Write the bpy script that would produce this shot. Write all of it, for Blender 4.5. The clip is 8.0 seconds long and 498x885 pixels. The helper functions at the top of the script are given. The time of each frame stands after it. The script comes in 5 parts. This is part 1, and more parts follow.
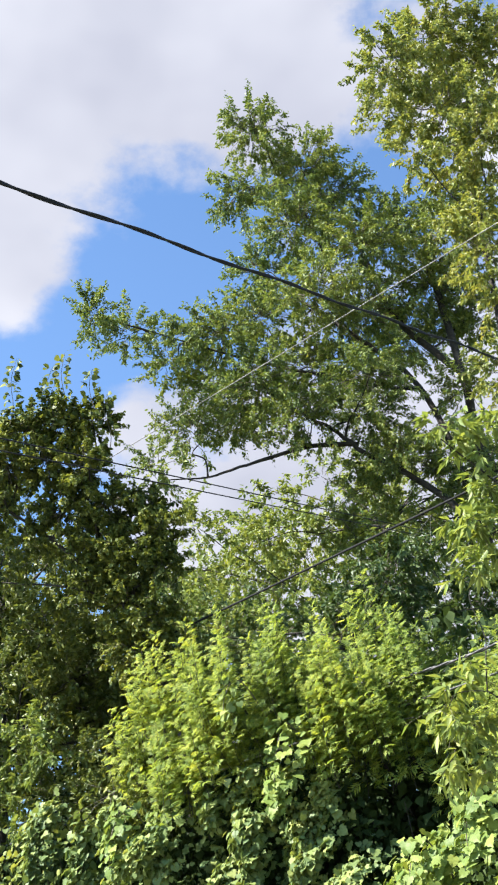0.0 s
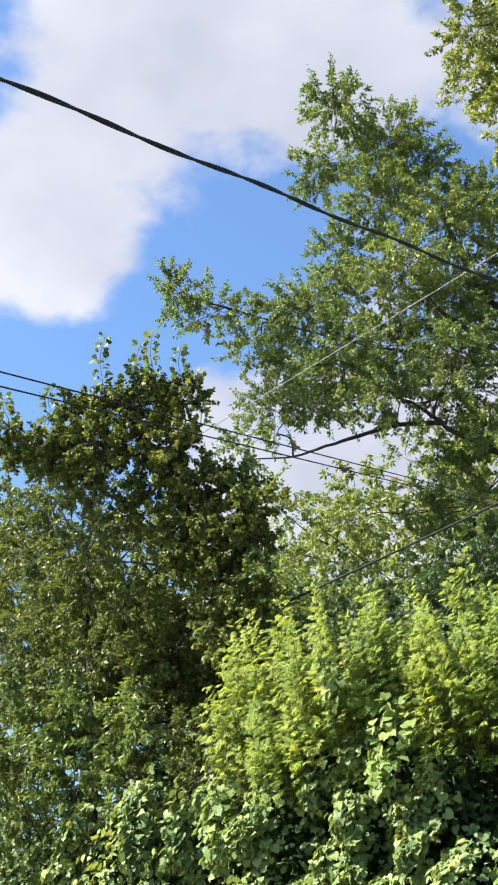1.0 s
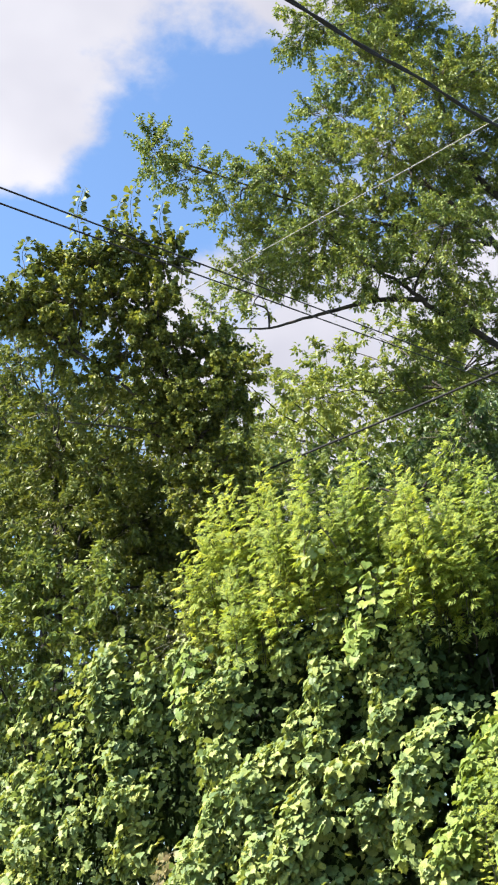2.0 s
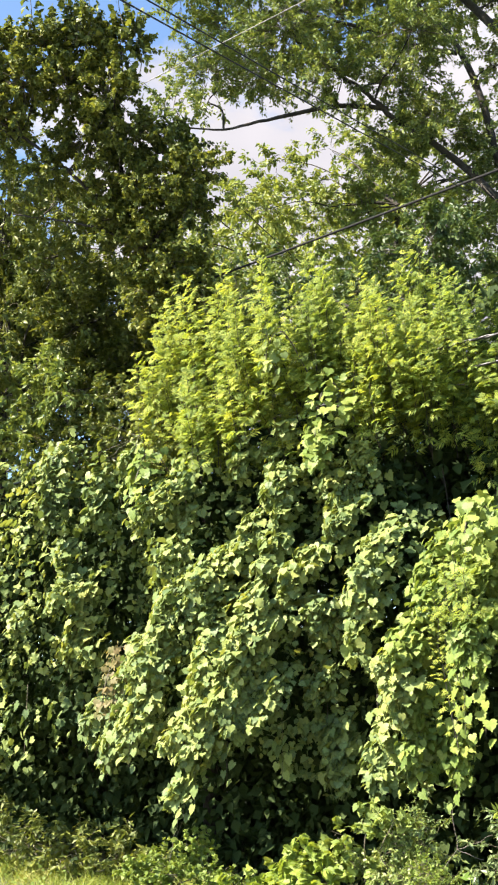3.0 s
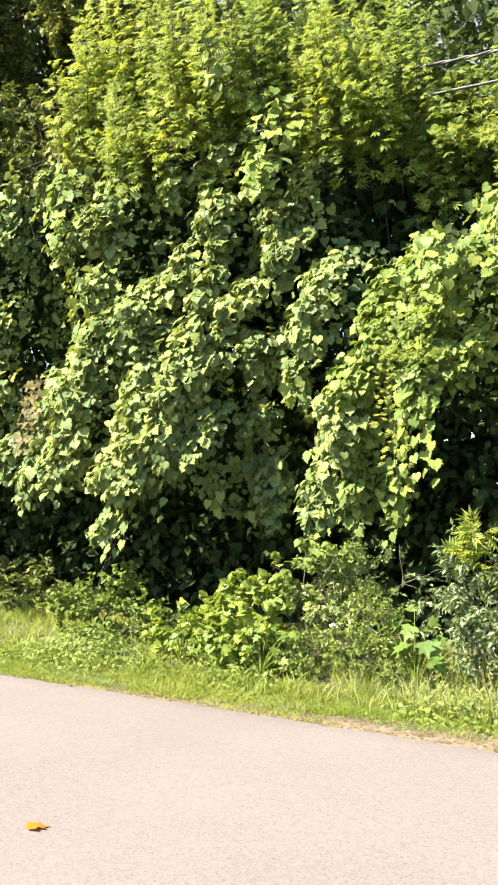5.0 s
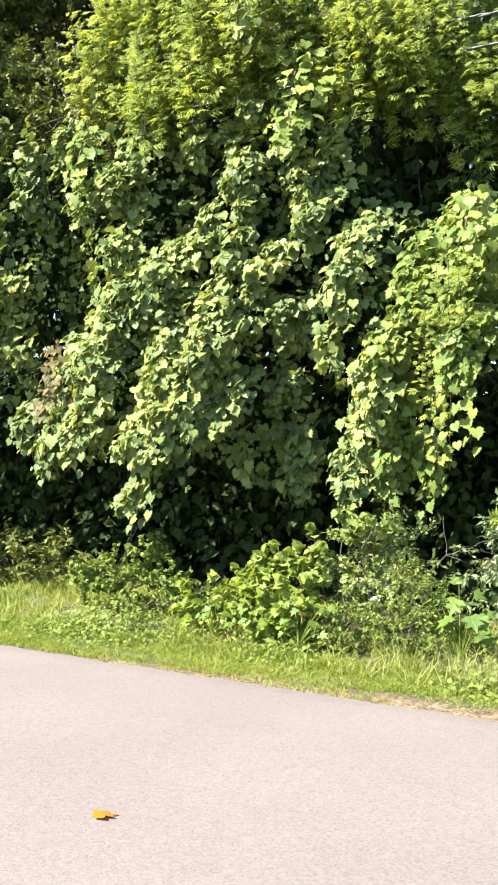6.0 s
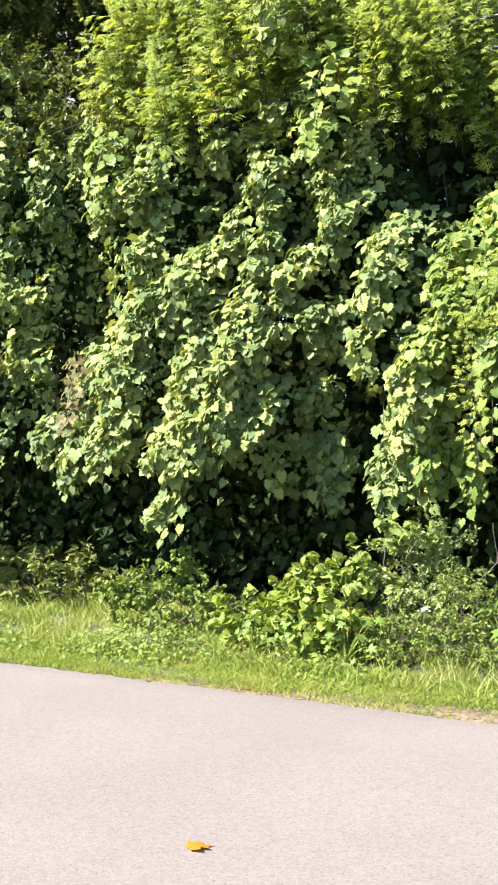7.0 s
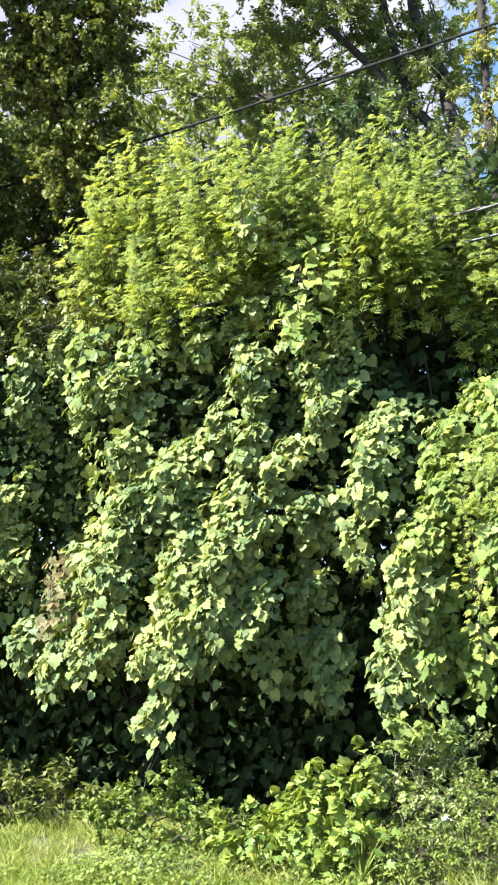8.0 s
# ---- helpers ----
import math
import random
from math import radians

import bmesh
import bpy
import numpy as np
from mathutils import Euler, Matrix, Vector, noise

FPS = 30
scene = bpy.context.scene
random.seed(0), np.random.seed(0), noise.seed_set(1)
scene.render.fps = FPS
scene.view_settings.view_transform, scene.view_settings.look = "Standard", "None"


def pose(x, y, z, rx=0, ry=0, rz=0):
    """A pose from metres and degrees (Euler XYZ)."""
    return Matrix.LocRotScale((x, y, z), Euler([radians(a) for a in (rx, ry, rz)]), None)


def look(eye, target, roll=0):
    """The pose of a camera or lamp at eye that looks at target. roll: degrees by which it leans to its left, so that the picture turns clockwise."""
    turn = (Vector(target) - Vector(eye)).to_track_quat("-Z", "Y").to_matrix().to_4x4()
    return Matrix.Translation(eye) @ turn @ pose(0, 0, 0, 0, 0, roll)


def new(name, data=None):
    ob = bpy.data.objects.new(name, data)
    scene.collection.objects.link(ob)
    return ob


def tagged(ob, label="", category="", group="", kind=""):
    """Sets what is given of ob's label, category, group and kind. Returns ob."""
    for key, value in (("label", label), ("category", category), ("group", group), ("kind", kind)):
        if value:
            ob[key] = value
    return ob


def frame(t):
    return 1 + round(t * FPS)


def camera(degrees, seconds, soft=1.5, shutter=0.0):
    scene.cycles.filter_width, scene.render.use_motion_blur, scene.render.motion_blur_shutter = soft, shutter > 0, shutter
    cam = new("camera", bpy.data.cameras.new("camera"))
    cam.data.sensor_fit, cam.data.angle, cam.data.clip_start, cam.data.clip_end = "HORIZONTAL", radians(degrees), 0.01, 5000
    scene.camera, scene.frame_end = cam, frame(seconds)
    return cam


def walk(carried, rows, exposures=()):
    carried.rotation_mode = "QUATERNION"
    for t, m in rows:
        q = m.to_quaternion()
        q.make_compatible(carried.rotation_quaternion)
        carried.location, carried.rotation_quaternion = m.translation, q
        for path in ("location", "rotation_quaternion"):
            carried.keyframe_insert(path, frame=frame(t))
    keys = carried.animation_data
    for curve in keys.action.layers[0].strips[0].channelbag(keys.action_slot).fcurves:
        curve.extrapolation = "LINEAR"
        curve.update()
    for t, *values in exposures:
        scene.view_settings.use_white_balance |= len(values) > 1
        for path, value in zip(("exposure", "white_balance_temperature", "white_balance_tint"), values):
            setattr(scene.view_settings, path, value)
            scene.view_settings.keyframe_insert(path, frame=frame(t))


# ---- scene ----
cam = camera(24.7, 8.0, soft=2.1)
PATH = [
    (0, (0.642, 0.42, 1.757), (0.585, 2.161, 2.74), -3.8),
    (0.5, (0.399, 0.544, 1.777), (0.263, 2.271, 2.777), -3.0),
    (1, (0.267, 0.704, 1.79), (0.093, 2.446, 2.758), -2.0),
    (1.2, (0.237, 0.823, 1.821), (0.056, 2.579, 2.762), -1.7),
    (2.3, (-0.206, 1.197, 1.723), (-0.278, 3.066, 2.432), -0.3),
    (2.5, (-0.287, 1.25, 1.699), (-0.335, 3.139, 2.353), -0.1),
    (3, (-0.464, 1.413, 1.653), (-0.442, 3.352, 2.141), 0.4),
    (3.5, (-0.634, 1.606, 1.644), (-0.543, 3.576, 1.974), 0.8),
    (4, (-0.844, 1.762, 1.602), (-0.676, 3.744, 1.809), 1.0),
    (4.5, (-1.105, 1.871, 1.535), (-0.857, 3.852, 1.654), 1.2),
    (4.7, (-1.128, 1.929, 1.516), (-0.862, 3.909, 1.614), 1.2),
    (5.8, (-1.419, 2.311, 1.527), (-1.109, 4.286, 1.548), 1.4),
    (6, (-1.507, 2.384, 1.511), (-1.195, 4.359, 1.527), 1.3),
    (6.5, (-1.747, 2.529, 1.518), (-1.431, 4.504, 1.527), 0.8),
    (7, (-1.908, 2.699, 1.48), (-1.56, 4.668, 1.52), 0.1),
    (7.5, (-2.074, 2.965, 1.505), (-1.662, 4.916, 1.657), -0.8),
    (8, (-2.154, 3.092, 1.49), (-1.726, 5.008, 1.872), -1.7),
]
walk(cam, [(t, look(eye, target, roll)) for t, eye, target, roll in PATH],
     exposures=[(0.0, 1.75, 6150, 12), (1.2, 1.75, 6100, 12), (2.5, 1.93, 6700, 14), (4.0, 1.99, 6900, 14), (5.0, 1.99, 6800, 14), (6.0, 1.95, 6450, 16), (7.0, 1.93, 6300, 16), (8.0, 1.98, 6050, 16)])

# ---- world, sun, exposure ----
SUN_AZ, SUN_EL = 250.0, 45.0      # degrees: azimuth of the sun counted from +y to +x, and height
to_sun = Vector((math.sin(radians(SUN_AZ)) * math.cos(radians(SUN_EL)), math.cos(radians(SUN_AZ)) * math.cos(radians(SUN_EL)), math.sin(radians(SUN_EL))))

world = bpy.data.worlds.new("world")
scene.world = world
world.use_nodes = True
wn, wl = world.node_tree.nodes, world.node_tree.links
wn.clear()
sky = wn.new("ShaderNodeTexSky")
sky.sky_type, sky.sun_disc = "NISHITA", False
sky.sun_elevation, sky.sun_rotation = radians(SUN_EL), radians(SUN_AZ)
sky.air_density, sky.dust_density, sky.ozone_density = 1.0, 0.6, 1.6
coord = wn.new("ShaderNodeTexCoord")


def wnode(kind, **values):
    node = wn.new(kind)
    for key, value in values.items():
        node.inputs[key.replace("_", " ")].default_value = value
    return node


def wmath(op, a, b=None, clamp=False):
    node = wn.new("ShaderNodeMath")
    node.operation, node.use_clamp = op, clamp
    for i, v in enumerate((a, b)):
        if v is None:
            continue
        if isinstance(v, (int, float)):
            node.inputs[i].default_value = v
        else:
            wl.new(v, node.inputs[i])
    return node.outputs[0]


# cumulus cloud: broad fields of noise, with a thick bank to the upper left and blue between
stretch = wn.new("ShaderNodeMapping")
stretch.inputs["Scale"].default_value = (1.0, 1.0, 1.5)
wl.new(coord.outputs["Generated"], stretch.inputs["Vector"])
puff = wnode("ShaderNodeTexNoise", Scale=5.0, Detail=7.0, Roughness=0.52)
wl.new(stretch.outputs["Vector"], puff.inputs["Vector"])


def bank(direction, inner, outer):
    """1 inside a round part of the sky, falling to 0 at its rim."""
    dist = wn.new("ShaderNodeVectorMath")
    dist.operation = "DISTANCE"
    wl.new(coord.outputs["Generated"], dist.inputs[0])
    dist.inputs[1].default_value = Vector(direction).normalized()
    ramp = wn.new("ShaderNodeMapRange")
    ramp.interpolation_type = "SMOOTHSTEP"
    ramp.inputs["From Min"].default_value, ramp.inputs["From Max"].default_value = outer, inner
    wl.new(dist.outputs["Value"], ramp.inputs["Value"])
    return ramp.outputs["Result"]


billow = wnode("ShaderNodeTexNoise", Scale=13.0, Detail=6.0, Roughness=0.6)
wl.new(stretch.outputs["Vector"], billow.inputs["Vector"])
rough_edge = wmath("MULTIPLY", wmath("SUBTRACT", billow.outputs["Fac"], 0.5), 0.42)
cover = wmath("ADD", wmath("ADD", puff.outputs["Fac"], rough_edge), wmath("MULTIPLY", bank((0.0, 0.60, 0.80), 0.12, 0.36), 0.30))
cover = wmath("ADD", cover, wmath("MULTIPLY", bank((-0.26, 0.76, 0.64), 0.03, 0.12), 0.28))
cover = wmath("ADD", cover, wmath("MULTIPLY", bank((0.02, 0.92, 0.40), 0.08, 0.26), 0.24))
cover = wmath("ADD", cover, wmath("MULTIPLY", bank((0.24, 0.85, 0.47), 0.08, 0.22), 0.28))
cover = wmath("SUBTRACT", cover, wmath("MULTIPLY", bank((-0.08, 0.79, 0.62), 0.02, 0.15), 0.22))
cover = wmath("SUBTRACT", cover, wmath("MULTIPLY", bank((0.10, 0.735, 0.67), 0.02, 0.10), 0.25))
thick = wn.new("ShaderNodeMapRange")
thick.interpolation_type = "SMOOTHSTEP"
thick.inputs["From Min"].default_value, thick.inputs["From Max"].default_value = 0.54, 0.74
wl.new(cover, thick.inputs["Value"])
mixsky = wn.new("ShaderNodeMix")
mixsky.data_type = "RGBA"
wl.new(thick.outputs["Result"], mixsky.inputs["Factor"])
gain = wn.new("ShaderNodeMix")
gain.data_type, gain.blend_type = "RGBA", "MULTIPLY"
gain.inputs["Factor"].default_value = 1.0
wl.new(sky.outputs["Color"], gain.inputs["A"])
gain.inputs["B"].default_value = (1.10, 1.27, 1.36, 1)
shade = wnode("ShaderNodeTexNoise", Scale=3.0, Detail=4.0)
wl.new(stretch.outputs["Vector"], shade.inputs["Vector"])
greys = wn.new("ShaderNodeValToRGB")
greys.color_ramp.elements[0].position, greys.color_ramp.elements[0].color = 0.38, (3.1, 3.15, 3.5, 1)
greys.color_ramp.elements[1].position, greys.color_ramp.elements[1].color = 0.58, (4.3, 4.3, 4.5, 1)
wl.new(shade.outputs["Fac"], greys.inputs["Fac"])
wl.new(gain.outputs["Result"], mixsky.inputs["A"])
wl.new(greys.outputs["Color"], mixsky.inputs["B"])
back = wnode("ShaderNodeBackground", Strength=0.064)
wl.new(mixsky.outputs["Result"], back.inputs["Color"])
wout = wn.new("ShaderNodeOutputWorld")
wl.new(back.outputs["Background"], wout.inputs["Surface"])

sun = new("sun", bpy.data.lights.new("sun", "SUN"))
sun.data.energy, sun.data.angle, sun.data.color = 5.0, radians(0.53), (1.0, 0.93, 0.80)
sun.matrix_world = look(to_sun * 60, (0, 0, 0))

# ---- plan: s runs along the road's far edge, n away from the road into the bank ----
EDGE, ALONG, INTO = np.array((-0.5, 9.93, 0.0)), np.array((0.745, -0.667, 0.0)), np.array((0.667, 0.745, 0.0))
UP = np.array((0.0, 0.0, 1.0))
rng = np.random.default_rng(7)


def place(s, n, z):
    """World place of a point of the plan; takes numbers or arrays."""
    s, n, z = np.asarray(s, float), np.asarray(n, float), np.asarray(z, float)
    return EDGE + s[..., None] * ALONG + n[..., None] * INTO + z[..., None] * UP


# ---- materials ----
def material(name):
    m = bpy.data.materials.new(name)
    m.use_nodes = True
    nodes, links = m.node_tree.nodes, m.node_tree.links
    return m, nodes, links, nodes["Principled BSDF"], nodes["Material Output"]


def leaf_material(name, colours, translucency=0.35, rough=0.5, patch=0.9, single=False, veins=False, gloss=0.32):
    """Leaf: colours spread leaf by leaf and in patches over the plant, light shining through the blade."""
    m, nodes, links, bsdf, out = material(name)
    if single:
        info = nodes.new("ShaderNodeObjectInfo").outputs["Random"]
    else:
        info = nodes.new("ShaderNodeNewGeometry").outputs["Random Per Island"]
    ramp = nodes.new("ShaderNodeValToRGB")
    ramp.color_ramp.elements.remove(ramp.color_ramp.elements[1])
    for i, c in enumerate(colours):
        e = ramp.color_ramp.elements[0] if i == 0 else ramp.color_ramp.elements.new(i / (len(colours) - 1))
        e.position, e.color = i / (len(colours) - 1), (*c, 1)
    tc = nodes.new("ShaderNodeTexCoord")
    geo = nodes.new("ShaderNodeNewGeometry")
    big = nodes.new("ShaderNodeTexNoise")
    big.inputs["Scale"].default_value, big.inputs["Detail"].default_value = patch, 3
    links.new(geo.outputs["Position"], big.inputs["Vector"])
    add = nodes.new("ShaderNodeMath")
    add.operation = "MULTIPLY_ADD"
    links.new(big.outputs["Fac"], add.inputs[0])
    add.inputs[1].default_value = 1.1
    shift = nodes.new("ShaderNodeMath")
    shift.operation = "MULTIPLY_ADD"
    links.new(info, shift.inputs[0])
    shift.inputs[1].default_value, shift.inputs[2].default_value = 0.7, -0.40
    links.new(shift.outputs[0], add.inputs[2])
    links.new(add.outputs[0], ramp.inputs["Fac"])
    colour = ramp.outputs["Color"]
    fine = nodes.new("ShaderNodeTexNoise")
    fine.inputs["Scale"].default_value, fine.inputs["Detail"].default_value = 60, 2
    links.new(geo.outputs["Position"], fine.inputs["Vector"])
    mottle = nodes.new("ShaderNodeMix")
    mottle.data_type, mottle.blend_type = "RGBA", "OVERLAY"
    mottle.inputs["Factor"].default_value = 0.35
    links.new(colour, mottle.inputs["A"])
    links.new(fine.outputs["Fac"], mottle.inputs["B"])
    colour = mottle.outputs["Result"]
    if veins:
        sep = nodes.new("ShaderNodeSeparateXYZ")
        links.new(tc.outputs["UV"], sep.inputs["Vector"])
        angle = nodes.new("ShaderNodeMath")
        angle.operation = "ARCTAN2"
        links.new(sep.outputs["X"], angle.inputs[0])
        links.new(sep.outputs["Y"], angle.inputs[1])
        rib = nodes.new("ShaderNodeMath")
        rib.operation = "MULTIPLY"
        links.new(angle.outputs[0], rib.inputs[0])
        rib.inputs[1].default_value = 6.6
        cosine = nodes.new("ShaderNodeMath")
        cosine.operation = "COSINE"
        links.new(rib.outputs[0], cosine.inputs[0])
        sharp = nodes.new("ShaderNodeMapRange")
        sharp.inputs["From Min"].default_value, sharp.inputs["From Max"].default_value = 0.86, 1.0
        sharp.inputs["To Max"].default_value = 0.28
        links.new(cosine.outputs[0], sharp.inputs["Value"])
        vein = nodes.new("ShaderNodeMix")
        vein.data_type = "RGBA"
        links.new(sharp.outputs["Result"], vein.inputs["Factor"])
        links.new(colour, vein.inputs["A"])
        vein.inputs["B"].default_value = (0.26, 0.32, 0.09, 1)
        colour = vein.outputs["Result"]
    links.new(colour, bsdf.inputs["Base Color"])
    bsdf.inputs["Roughness"].default_value = rough
    bsdf.inputs["Specular IOR Level"].default_value = gloss
    glow = nodes.new("ShaderNodeBsdfTranslucent")
    tint = nodes.new("ShaderNodeMix")
    tint.data_type, tint.blend_type = "RGBA", "MULTIPLY"
    tint.inputs["Factor"].default_value = 1.0
    links.new(colour, tint.inputs["A"])
    tint.inputs["B"].default_value = (1.4, 1.3, 0.6, 1)
    links.new(tint.outputs["Result"], glow.inputs["Color"])
    mix = nodes.new("ShaderNodeMixShader")
    mix.inputs["Fac"].default_value = translucency
    links.new(bsdf.outputs["BSDF"], mix.inputs[1])
    links.new(glow.outputs["BSDF"], mix.inputs[2])
    links.new(mix.outputs["Shader"], out.inputs["Surface"])
    return m


def rough_material(name, dark, light, scale=8.0, rough=0.85, bump=0.4, metal=0.0, fine=60.0):
    """Bark, soil and the like: two scales of noise in colour and relief."""
    m, nodes, links, bsdf, out = material(name)
    geo = nodes.new("ShaderNodeNewGeometry")
    a, b = nodes.new("ShaderNodeTexNoise"), nodes.new("ShaderNodeTexNoise")
    a.inputs["Scale"].default_value, b.inputs["Scale"].default_value = scale, fine
    a.inputs["Detail"].default_value = b.inputs["Detail"].default_value = 4
    mixed = nodes.new("ShaderNodeMath")
    mixed.operation = "MULTIPLY_ADD"
    links.new(geo.outputs["Position"], a.inputs["Vector"])
    links.new(geo.outputs["Position"], b.inputs["Vector"])
    links.new(b.outputs["Fac"], mixed.inputs[0])
    mixed.inputs[1].default_value = 0.6
    links.new(a.outputs["Fac"], mixed.inputs[2])
    ramp = nodes.new("ShaderNodeValToRGB")
    ramp.color_ramp.elements[0].position, ramp.color_ramp.elements[0].color = 0.55, (*dark, 1)
    ramp.color_ramp.elements[1].position, ramp.color_ramp.elements[1].color = 1.0, (*light, 1)
    links.new(mixed.outputs[0], ramp.inputs["Fac"])
    links.new(ramp.outputs["Color"], bsdf.inputs["Base Color"])
    relief = nodes.new("ShaderNodeBump")
    relief.inputs["Strength"].default_value = bump
    relief.inputs["Distance"].default_value = 0.02
    links.new(mixed.outputs[0], relief.inputs["Height"])
    links.new(relief.outputs["Normal"], bsdf.inputs["Normal"])
    bsdf.inputs["Roughness"].default_value, bsdf.inputs["Metallic"].default_value = rough, metal
    return m


GRAPE = [(0.081, 0.132, 0.058), (0.145, 0.206, 0.073), (0.235, 0.290, 0.091), (0.347, 0.372, 0.114)]
ELDER = [(0.108, 0.174, 0.048), (0.198, 0.270, 0.058), (0.302, 0.366, 0.070), (0.430, 0.442, 0.080)]
YOUNG = [(0.095, 0.155, 0.042), (0.146, 0.215, 0.051), (0.21, 0.275, 0.062), (0.30, 0.335, 0.076)]
grape_leaf = leaf_material("grape_leaf", GRAPE, 0.26, 0.5, veins=True, gloss=0.22)
grape_leaf_single = leaf_material("grape_leaf_single", GRAPE, 0.26, 0.5, single=True, veins=True, gloss=0.22)
young_leaf = leaf_material("young_leaf", YOUNG, 0.30, 0.5, veins=True, gloss=0.22)
young_leaf_single = leaf_material("young_leaf_single", YOUNG, 0.30, 0.5, single=True, veins=True, gloss=0.22)
# leaf colour darkened to stand for the deep shade inside the vines
shade_toned_leaf = leaf_material("inner_shade_toned_leaf", [(0.022, 0.041, 0.016), (0.038, 0.064, 0.021), (0.058, 0.085, 0.027)], 0.2, 0.75, gloss=0.12)
boxelder_leaf = leaf_material("boxelder_leaf", ELDER, 0.46, 0.55, patch=0.8, gloss=0.2)
boxelder_leaf_single = leaf_material("boxelder_leaf_single", ELDER, 0.46, 0.55, patch=0.8, gloss=0.2, single=True)
tree_leaf = leaf_material("tree_leaf", [(0.074, 0.120, 0.046), (0.135, 0.190, 0.062), (0.208, 0.262, 0.074), (0.31, 0.335, 0.086)], 0.28, 0.48, patch=0.6, gloss=0.28)
olive_leaf = leaf_material("olive_leaf", [(0.13, 0.175, 0.06), (0.19, 0.235, 0.075), (0.27, 0.295, 0.085), (0.34, 0.33, 0.09)], 0.34, 0.42, patch=0.5)
# shade put into the leaf colour, for a dark backdrop to the box elders
backdrop_shade_leaf = leaf_material("shade_toned_tree_leaf", [(0.045, 0.08, 0.035), (0.07, 0.115, 0.042), (0.11, 0.155, 0.05)], 0.3, 0.45, patch=0.7)
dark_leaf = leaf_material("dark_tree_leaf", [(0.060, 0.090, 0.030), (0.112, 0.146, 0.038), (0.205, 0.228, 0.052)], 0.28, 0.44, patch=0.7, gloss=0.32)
vinetree_leaf = leaf_material("draped_leaf", [(0.046, 0.066, 0.025), (0.085, 0.115, 0.034), (0.18, 0.215, 0.050), (0.25, 0.255, 0.060)], 0.28, 0.5, patch=1.0, gloss=0.25)
far_leaf = leaf_material("far_leaf", [(0.12, 0.175, 0.062), (0.195, 0.25, 0.074), (0.30, 0.34, 0.088)], 0.32, 0.45, patch=0.4, gloss=0.35)
pale_leaf = leaf_material("pale_leaf", [(0.080, 0.130, 0.045), (0.140, 0.195, 0.058), (0.225, 0.27, 0.075)], 0.34, 0.45)
near_leaf = leaf_material("drooping_leaf", [(0.13, 0.185, 0.055), (0.20, 0.26, 0.07), (0.29, 0.33, 0.09)], 0.38, 0.5)
weed_leaf = leaf_material("weed_leaf", [(0.15, 0.22, 0.05), (0.24, 0.32, 0.06), (0.36, 0.41, 0.08)], 0.38, 0.5, patch=2.0)
weed_leaf_single = leaf_material("weed_leaf_single", [(0.08, 0.15, 0.032), (0.115, 0.195, 0.036), (0.165, 0.25, 0.045)], 0.3, 0.5, patch=2.0, single=True, veins=True)
weed_leaf_low = leaf_material("low_weed_leaf", [(0.105, 0.165, 0.038), (0.165, 0.235, 0.048), (0.24, 0.295, 0.062)], 0.32, 0.55, patch=2.0)
pale_grass = leaf_material("pale_grass_blade", [(0.20, 0.25, 0.08), (0.28, 0.31, 0.11), (0.36, 0.36, 0.16)], 0.3, 0.6, patch=2.0)
grey_leaf = leaf_material("grey_leaf", [(0.085, 0.135, 0.060), (0.15, 0.205, 0.085), (0.26, 0.31, 0.14)], 0.26, 0.36, patch=1.5, gloss=0.5)
mixed_leaf = leaf_material("mixed_leaf", [(0.08, 0.13, 0.045), (0.155, 0.22, 0.070), (0.26, 0.33, 0.11), (0.38, 0.41, 0.17)], 0.32, 0.42, patch=3.5, gloss=0.4)
grass_blade = leaf_material("grass_blade", [(0.12, 0.19, 0.036), (0.185, 0.255, 0.044), (0.26, 0.30, 0.06), (0.36, 0.34, 0.12)], 0.3, 0.6, patch=1.4)
lawn_blade = leaf_material("lawn_blade", [(0.115, 0.18, 0.026), (0.17, 0.24, 0.032), (0.235, 0.285, 0.042), (0.33, 0.30, 0.10)], 0.3, 0.6, patch=2.6)
bark = rough_material("bark", (0.014, 0.012, 0.010), (0.05, 0.043, 0.036), 14, 0.9, 0.6)
twig_bark = rough_material("twig_bark", (0.05, 0.045, 0.03), (0.16, 0.14, 0.10), 20, 0.85, 0.3)
dead_wood = rough_material("dead_wood", (0.07, 0.06, 0.05), (0.17, 0.15, 0.125), 20, 0.85, 0.3)
soil = rough_material("soil", (0.07, 0.055, 0.035), (0.20, 0.155, 0.10), 7, 0.95, 0.5, fine=40)
meadow = rough_material("meadow_ground", (0.035, 0.042, 0.018), (0.11, 0.12, 0.05), 3.5, 0.95, 0.6, fine=50)
cable_black = rough_material("cable_black", (0.006, 0.006, 0.007), (0.014, 0.014, 0.015), 30, 0.95, 0.1)
cable_worn = rough_material("cable_worn", (0.012, 0.012, 0.014), (0.05, 0.05, 0.05), 40, 0.38, 0.1)
cable_grey = rough_material("cable_grey", (0.12, 0.12, 0.11), (0.26, 0.25, 0.23), 30, 0.5, 0.1)
brown_leaf_single = leaf_material("browning_leaf", [(0.10, 0.115, 0.04), (0.16, 0.14, 0.055), (0.23, 0.17, 0.08)], 0.3, 0.6, single=True, veins=True)
petal = rough_material("white_petal", (0.36, 0.36, 0.30), (0.46, 0.46, 0.40), 60, 0.7, 0.1)
dry_leaf = leaf_material("dry_leaf", [(0.11, 0.075, 0.04), (0.20, 0.13, 0.065), (0.33, 0.23, 0.12)], 0.15, 0.8, patch=3)
yellow_leaf = leaf_material("yellow_leaf", [(0.40, 0.165, 0.015), (0.46, 0.20, 0.02)], 0.2, 0.6, single=True)


